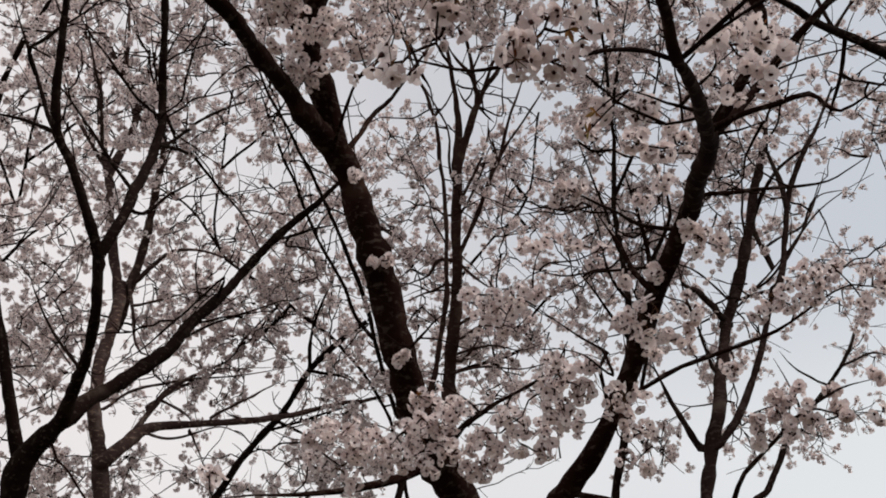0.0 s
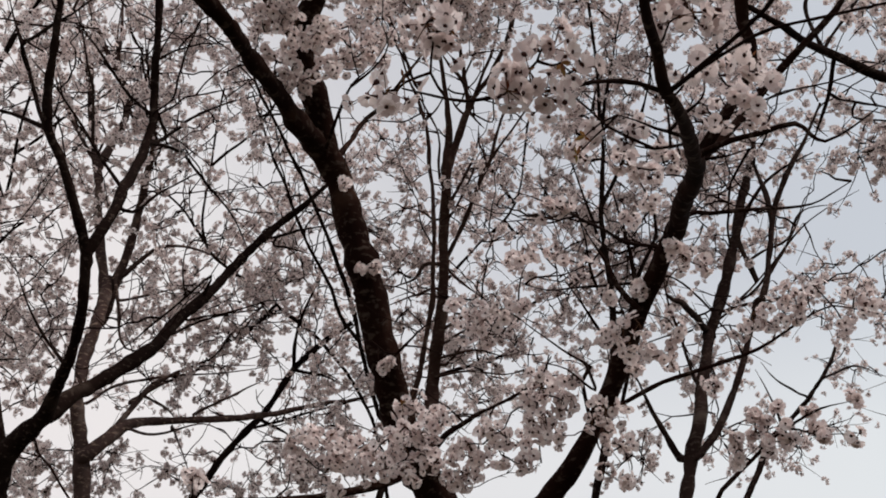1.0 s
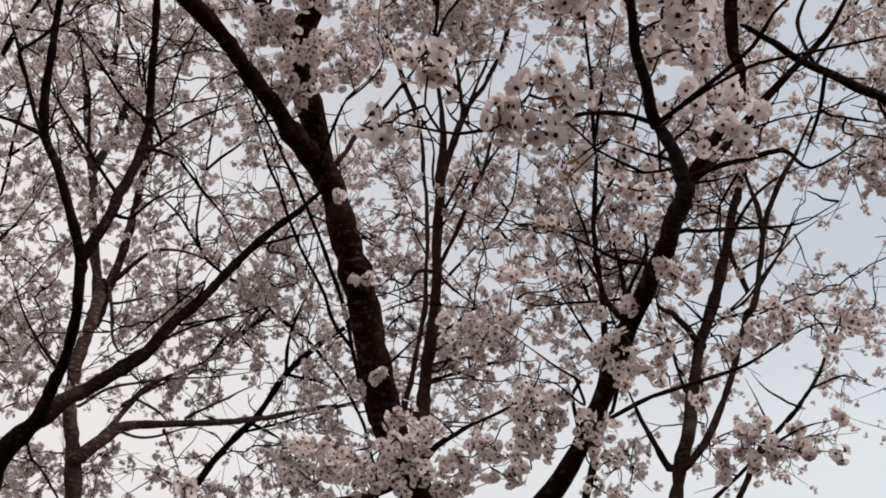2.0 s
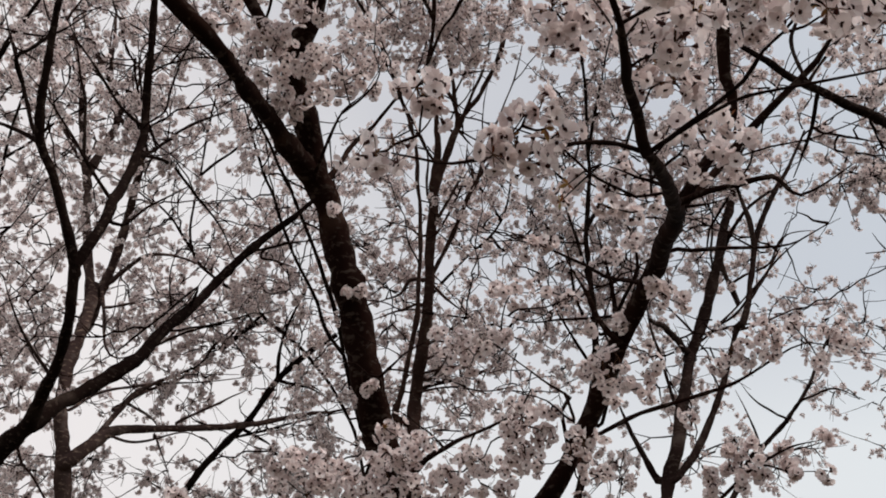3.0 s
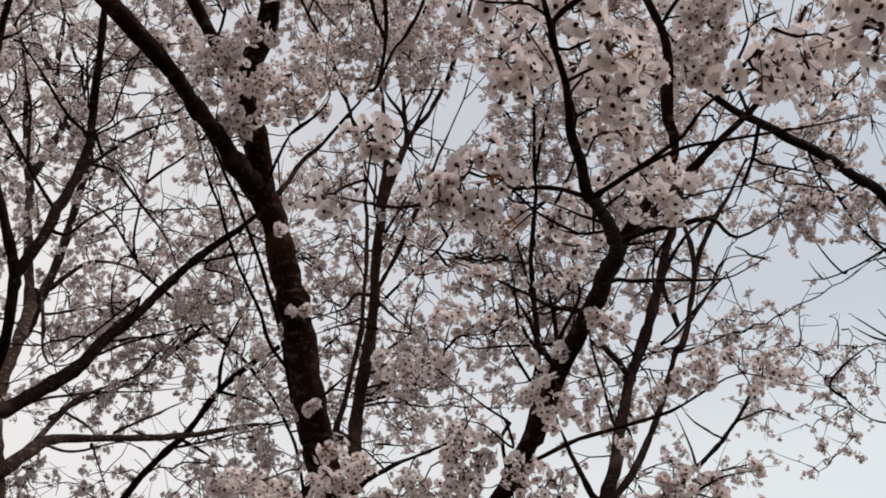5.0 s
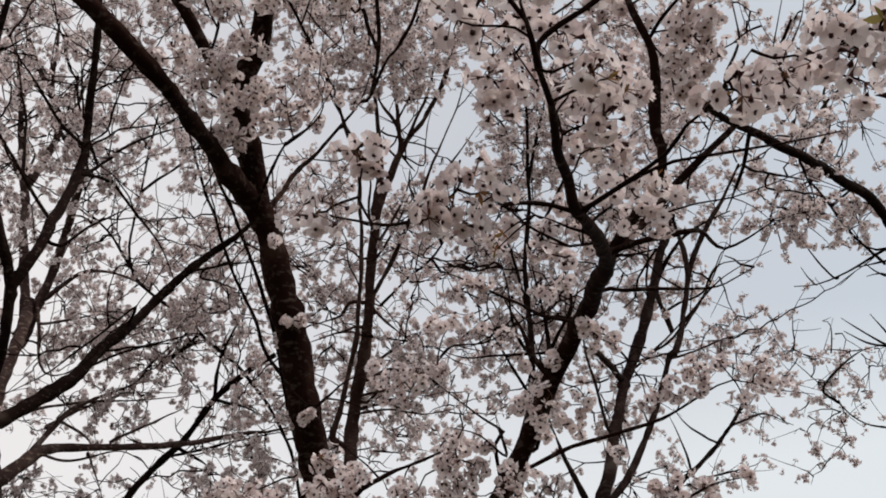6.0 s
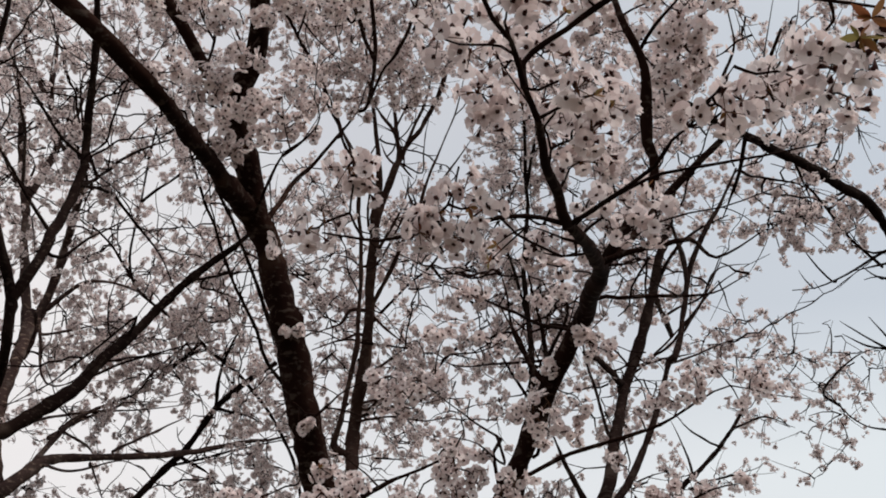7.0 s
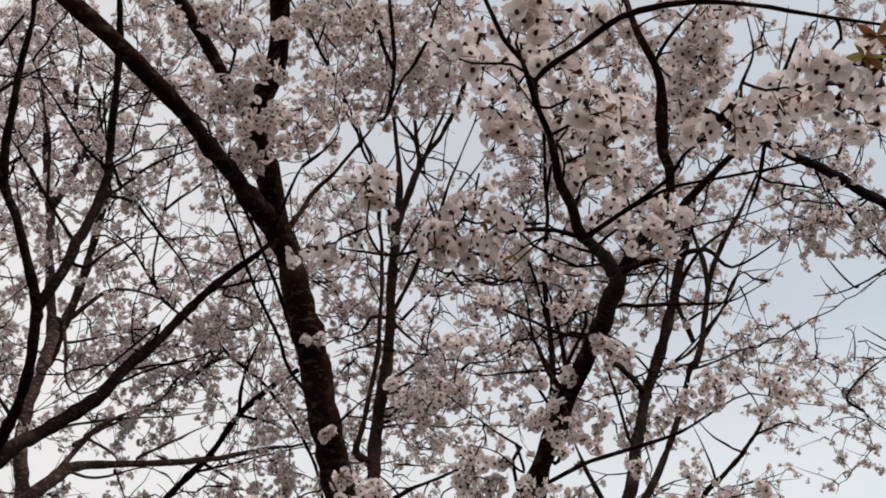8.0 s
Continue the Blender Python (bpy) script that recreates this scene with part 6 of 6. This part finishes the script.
pompon(T_EDGE, 2.02, 4.43, 5.12, 0.049)
pompon(T_EDGE, 1.95, 4.41, 5.15, 0.043)
pompon(T_EDGE, 2.12, 4.46, 5.07, 0.031)
pompon(T_EDGE, 1.88, 3.87, 5.19, 0.060)
crown(T_EDGE, (2.15, 4.32, 5.30), (0.15, 0.15, 0.08), 3, 1.0)
crown(T_EDGE, (2.54, 4.68, 5.37), (0.16, 0.20, 0.10), 3, 1.0)
crown(T_EDGE, (2.80, 5.02, 5.35), (0.14, 0.20, 0.14), 4, 1.0)
crown(T_EDGE, (2.51, 4.46, 6.31), (0.38, 0.50, 0.28), 8, 0.7)
crown(T_EDGE, (2.82, 4.38, 6.42), (0.21, 0.40, 0.28), 6, 0.7)
crown(T_EDGE, (3.61, 7.63, 5.70), (0.56, 0.60, 0.42), 20, 0.6)
crown(T_EDGE, (3.57, 8.00, 5.16), (0.28, 0.40, 0.28), 8, 0.6)
crown(T_EDGE, (2.83, 5.44, 5.85), (0.41, 0.50, 0.30), 3, 0.7)
crown(T_EDGE, (2.61, 5.57, 5.67), (0.30, 0.40, 0.15), 5, 0.8)
crown(T_EDGE, (2.29, 4.57, 5.91), (0.27, 0.40, 0.34), 3, 0.6)
crown(T_EDGE, (2.91, 4.84, 6.11), (0.21, 0.40, 0.39), 6, 0.7)

# background cherry
limb(T_BACK_A, "trunk", (-4.44, 9.09, -0.10, 0.0240), (-4.42, 9.00, 2.00, 0.0220), (-4.39, 8.89, 3.97, 0.0206), (-4.34, 8.70, 4.27, 0.0200), (-4.16, 7.95, 5.44, 0.0170), (-4.01, 7.45, 6.22, 0.0150), (-3.74, 7.16, 6.68, 0.0138), (-3.57, 6.84, 7.19, 0.0124), (-3.34, 6.48, 7.76, 0.0109))
limb(T_BACK_A, "branch", (-4.01, 7.45, 6.22, 0.0145), (-3.62, 7.27, 6.52, 0.0107), (-3.19, 7.20, 6.66, 0.0073))
limb(T_BACK_A, "branch", (-3.74, 7.16, 6.68, 0.0145), (-3.89, 6.83, 7.19, 0.0108), (-3.94, 6.50, 7.71, 0.0073))
limb(T_BACK_A, "branch", (-3.63, 6.97, 6.99, 0.0127), (-3.14, 6.79, 7.29, 0.0109), (-2.66, 6.65, 7.54, 0.0092), (-2.26, 6.39, 7.96, 0.0073))
limb(T_BACK_A, "branch", (-4.09, 7.75, 5.76, 0.0127), (-3.66, 7.67, 5.90, 0.0099), (-3.23, 7.65, 5.96, 0.0073))
crown(T_BACK_A, (-3.47, 6.84, 7.79), (1.35, 0.74, 0.96), 27, 0.9)
crown(T_BACK_A, (-3.76, 7.68, 6.45), (0.96, 0.74, 0.67), 13, 0.9)
crown(T_BACK_A, (-3.21, 5.89, 8.30), (1.45, 0.74, 0.45), 21, 0.9)
crown(T_BACK_A, (-2.93, 6.15, 8.10), (0.51, 0.37, 0.27), 10, 0.9)
crown(T_BACK_A, (-3.24, 5.98, 7.48), (0.26, 0.40, 0.26), 11, 0.9)
limb(T_BACK_A, "branch", (-3.57, 6.14, 6.37, 0.0320), (-3.40, 5.89, 6.57, 0.0300), (-3.24, 5.68, 6.74, 0.0283), (-3.08, 5.50, 6.88, 0.0267), (-2.89, 5.34, 6.99, 0.0254), (-2.72, 5.19, 7.09, 0.0240), (-2.52, 5.02, 7.21, 0.0224))

# background cherry
limb(T_BACK_B, "trunk", (-0.35, 9.20, -0.10, 0.0167), (-0.47, 9.10, 2.00, 0.0167), (-0.61, 9.00, 3.91, 0.0163), (-0.67, 8.55, 4.60, 0.0163), (-0.80, 8.19, 5.15, 0.0140), (-1.13, 7.89, 5.62, 0.0140), (-1.65, 7.64, 6.01, 0.0140), (-2.09, 7.41, 6.36, 0.0116), (-2.02, 7.03, 6.94, 0.0093), (-1.86, 6.65, 7.53, 0.0093))
limb(T_BACK_B, "branch", (-1.84, 7.84, 5.70, 0.0127), (-1.55, 7.64, 6.01, 0.0098), (-1.18, 7.53, 6.17, 0.0073))
limb(T_BACK_B, "branch", (-2.09, 7.41, 6.36, 0.0127), (-2.30, 7.23, 6.63, 0.0099), (-2.58, 7.10, 6.83, 0.0073))
limb(T_BACK_B, "branch", (-2.02, 7.05, 6.91, 0.0127), (-1.65, 6.90, 7.14, 0.0101), (-1.32, 6.67, 7.49, 0.0073))
crown(T_BACK_B, (-1.23, 7.33, 6.48), (0.51, 0.59, 0.61), 21, 0.8)
crown(T_BACK_B, (-0.76, 7.10, 6.83), (0.42, 0.59, 0.51), 13, 0.8)
crown(T_BACK_B, (-1.95, 6.83, 7.82), (0.73, 0.74, 0.67), 28, 0.8)
crown(T_BACK_B, (-2.19, 7.75, 6.41), (0.92, 0.74, 0.53), 25, 0.8)
crown(T_BACK_B, (-1.61, 8.17, 5.76), (0.63, 0.59, 0.29), 7, 0.7)
crown(T_BACK_B, (-1.95, 5.92, 7.99), (0.50, 0.37, 0.27), 17, 0.9)
crown(T_BACK_B, (-1.32, 5.99, 7.87), (0.36, 0.37, 0.27), 11, 0.9)
crown(T_BACK_B, (-2.11, 6.34, 7.69), (0.27, 0.40, 0.27), 9, 0.9)
crown(T_BACK_B, (-2.11, 6.76, 7.03), (0.27, 0.40, 0.18), 5, 0.9)

# background cherry
limb(T_BACK_C, "trunk", (-0.50, 9.81, -0.10, 0.0199), (-0.42, 9.74, 2.00, 0.0201), (-0.38, 9.65, 3.86, 0.0197), (-0.34, 9.18, 4.57, 0.0172), (-0.28, 8.57, 5.52, 0.0148), (-0.19, 8.14, 6.19, 0.0148), (0.08, 7.93, 6.51, 0.0123), (0.47, 7.71, 6.85, 0.0098), (0.62, 7.30, 7.47, 0.0098))
limb(T_BACK_C, "branch", (0.42, 8.38, 5.82, 0.0135), (0.08, 8.24, 6.02, 0.0100), (-0.12, 8.14, 6.19, 0.0077))
limb(T_BACK_C, "branch", (0.47, 8.24, 6.02, 0.0135), (0.82, 8.09, 6.27, 0.0104), (1.16, 7.98, 6.43, 0.0077))
limb(T_BACK_C, "branch", (0.53, 7.84, 6.64, 0.0135), (0.87, 7.66, 6.93, 0.0104), (1.07, 7.44, 7.26, 0.0077))
limb(T_BACK_C, "branch", (0.50, 7.71, 6.85, 0.0135), (0.27, 7.52, 7.14, 0.0101), (0.18, 7.36, 7.39, 0.0077))
crown(T_BACK_C, (0.38, 8.13, 6.77), (0.66, 0.74, 0.66), 21, 0.8)
crown(T_BACK_C, (0.49, 8.66, 5.96), (0.92, 0.74, 0.51), 26, 0.8)
crown(T_BACK_C, (1.15, 7.77, 7.32), (0.46, 0.59, 0.51), 13, 0.8)
crown(T_BACK_C, (-0.02, 8.53, 5.20), (0.67, 0.59, 0.29), 13, 0.7)

# a young cherry by the open sky
limb(T_THIN, "trunk", (1.73, 8.72, -0.10, 0.0315), (1.87, 8.76, 2.04, 0.0289), (2.05, 8.81, 4.17, 0.0270), (2.31, 8.91, 4.58, 0.0263), (2.49, 8.98, 4.86, 0.0246), (2.70, 9.05, 5.20, 0.0225), (3.11, 9.17, 5.60, 0.0196), (3.37, 9.23, 5.94, 0.0172), (3.45, 9.24, 6.07, 0.0164), (3.58, 9.26, 6.32, 0.0148), (3.75, 9.29, 6.58, 0.0130))
limb(T_THIN, "branch", (3.08, 9.08, 5.57, 0.0121), (2.71, 8.65, 5.54, 0.0084), (2.48, 8.28, 5.55, 0.0056))
limb(T_THIN, "branch", (2.73, 8.90, 5.24, 0.0117), (2.68, 8.93, 5.58, 0.0084), (2.62, 8.95, 5.81, 0.0061))
limb(T_THIN, "branch", (3.24, 9.01, 5.73, 0.0121), (3.62, 9.24, 5.95, 0.0096), (4.08, 9.65, 6.02, 0.0065))
limb(T_THIN, "branch", (2.88, 9.27, 5.31, 0.0101), (3.59, 9.73, 5.61, 0.0073), (3.78, 9.83, 5.74, 0.0065))
crown(T_THIN, (2.75, 9.05, 5.14), (0.35, 0.40, 0.23), 12, 0.8)
crown(T_THIN, (3.33, 9.66, 5.50), (0.43, 0.40, 0.22), 8, 0.6)
crown(T_THIN, (3.72, 9.59, 6.24), (0.39, 0.40, 0.28), 6, 0.5)

# a slight upright cherry behind the limb
limb(T_STEM, "trunk", (0.49, 7.12, -0.10, 0.0332), (0.55, 7.03, 1.51, 0.0305), (0.62, 6.93, 3.12, 0.0285), (0.73, 6.74, 3.57, 0.0277), (0.80, 6.61, 3.85, 0.0260), (0.86, 6.49, 4.14, 0.0244), (0.92, 6.33, 4.50, 0.0223), (0.95, 6.22, 4.77, 0.0208), (0.94, 6.03, 5.17, 0.0184), (0.93, 5.79, 5.54, 0.0159), (0.92, 5.49, 6.00, 0.0127), (0.91, 5.28, 6.32, 0.0106), (0.87, 5.10, 6.59, 0.0087))
limb(T_STEM, "branch", (0.95, 6.03, 5.17, 0.0130), (0.80, 5.79, 5.54, 0.0098), (0.69, 5.59, 5.85, 0.0072))
limb(T_STEM, "branch", (0.93, 5.83, 5.48, 0.0130), (1.09, 5.65, 5.76, 0.0111), (1.21, 5.47, 6.04, 0.0093), (1.28, 5.24, 6.38, 0.0072))
limb(T_STEM, "branch", (0.91, 5.55, 5.91, 0.0115), (1.02, 5.28, 6.32, 0.0090), (1.09, 5.10, 6.59, 0.0072))
limb(T_STEM, "branch", (0.96, 6.23, 4.61, 0.0127), (0.77, 5.96, 4.80, 0.0094), (0.62, 5.77, 4.93, 0.0069))
crown(T_STEM, (1.00, 5.67, 6.50), (0.43, 0.80, 0.55), 44, 0.8)
crown(T_STEM, (0.85, 6.20, 5.68), (0.51, 0.80, 0.35), 24, 0.8)
limb(T_STEM, "branch", (0.96, 6.25, 4.31, 0.0129), (1.02, 6.00, 4.58, 0.0109), (0.97, 5.85, 4.74, 0.0097), (0.88, 5.71, 4.90, 0.0084))
limb(T_STEM, "branch", (0.94, 6.14, 4.49, 0.0120), (1.08, 5.81, 4.68, 0.0100), (1.11, 5.57, 4.82, 0.0086), (1.14, 5.34, 4.95, 0.0073))
limb(T_STEM, "branch", (0.93, 5.94, 4.79, 0.0112), (0.78, 5.70, 4.89, 0.0097), (0.73, 5.43, 5.01, 0.0082), (0.67, 5.25, 5.09, 0.0073))
crown(T_STEM, (1.23, 6.75, 5.60), (0.37, 0.60, 0.33), 26, 0.9)
crown(T_STEM, (0.73, 6.84, 5.46), (0.37, 0.60, 0.33), 10, 0.9)
crown(T_STEM, (1.00, 6.15, 4.73), (0.29, 0.50, 0.22), 10, 0.8)
crown(T_STEM, (0.93, 5.13, 6.99), (0.47, 0.50, 0.35), 18, 0.9)
crown(T_STEM, (1.14, 5.39, 6.24), (0.30, 0.50, 0.30), 7, 0.8)
crown(T_STEM, (1.56, 5.23, 6.81), (0.31, 0.50, 0.39), 18, 0.9)


T_MID.shoots, T_STEM.shoots = 10, 14
T_THIN.shoots, T_RIGHT.shoots, T_EDGE.shoots, T_PAIR.shoots, T_SLIM.shoots = 0, 10, 0, 16, 24
T_BACK_A.shoots, T_BACK_B.shoots, T_BACK_C.shoots, T_LEFT.shoots, T_PALE.shoots = 22, 22, 22, 32, 30
for t in (T_MAIN, T_LEFT, T_PALE, T_SLIM, T_PAIR, T_MID, T_RIGHT, T_EDGE, T_THIN, T_STEM, T_BACK_A, T_BACK_B, T_BACK_C):
    if t.fine:
        shoots(t, 75, 0.10, 0.36, 0.0034)
    else:
        shoots(t, t.shoots, 0.3, 1.1, 0.0062)
    grow(t)
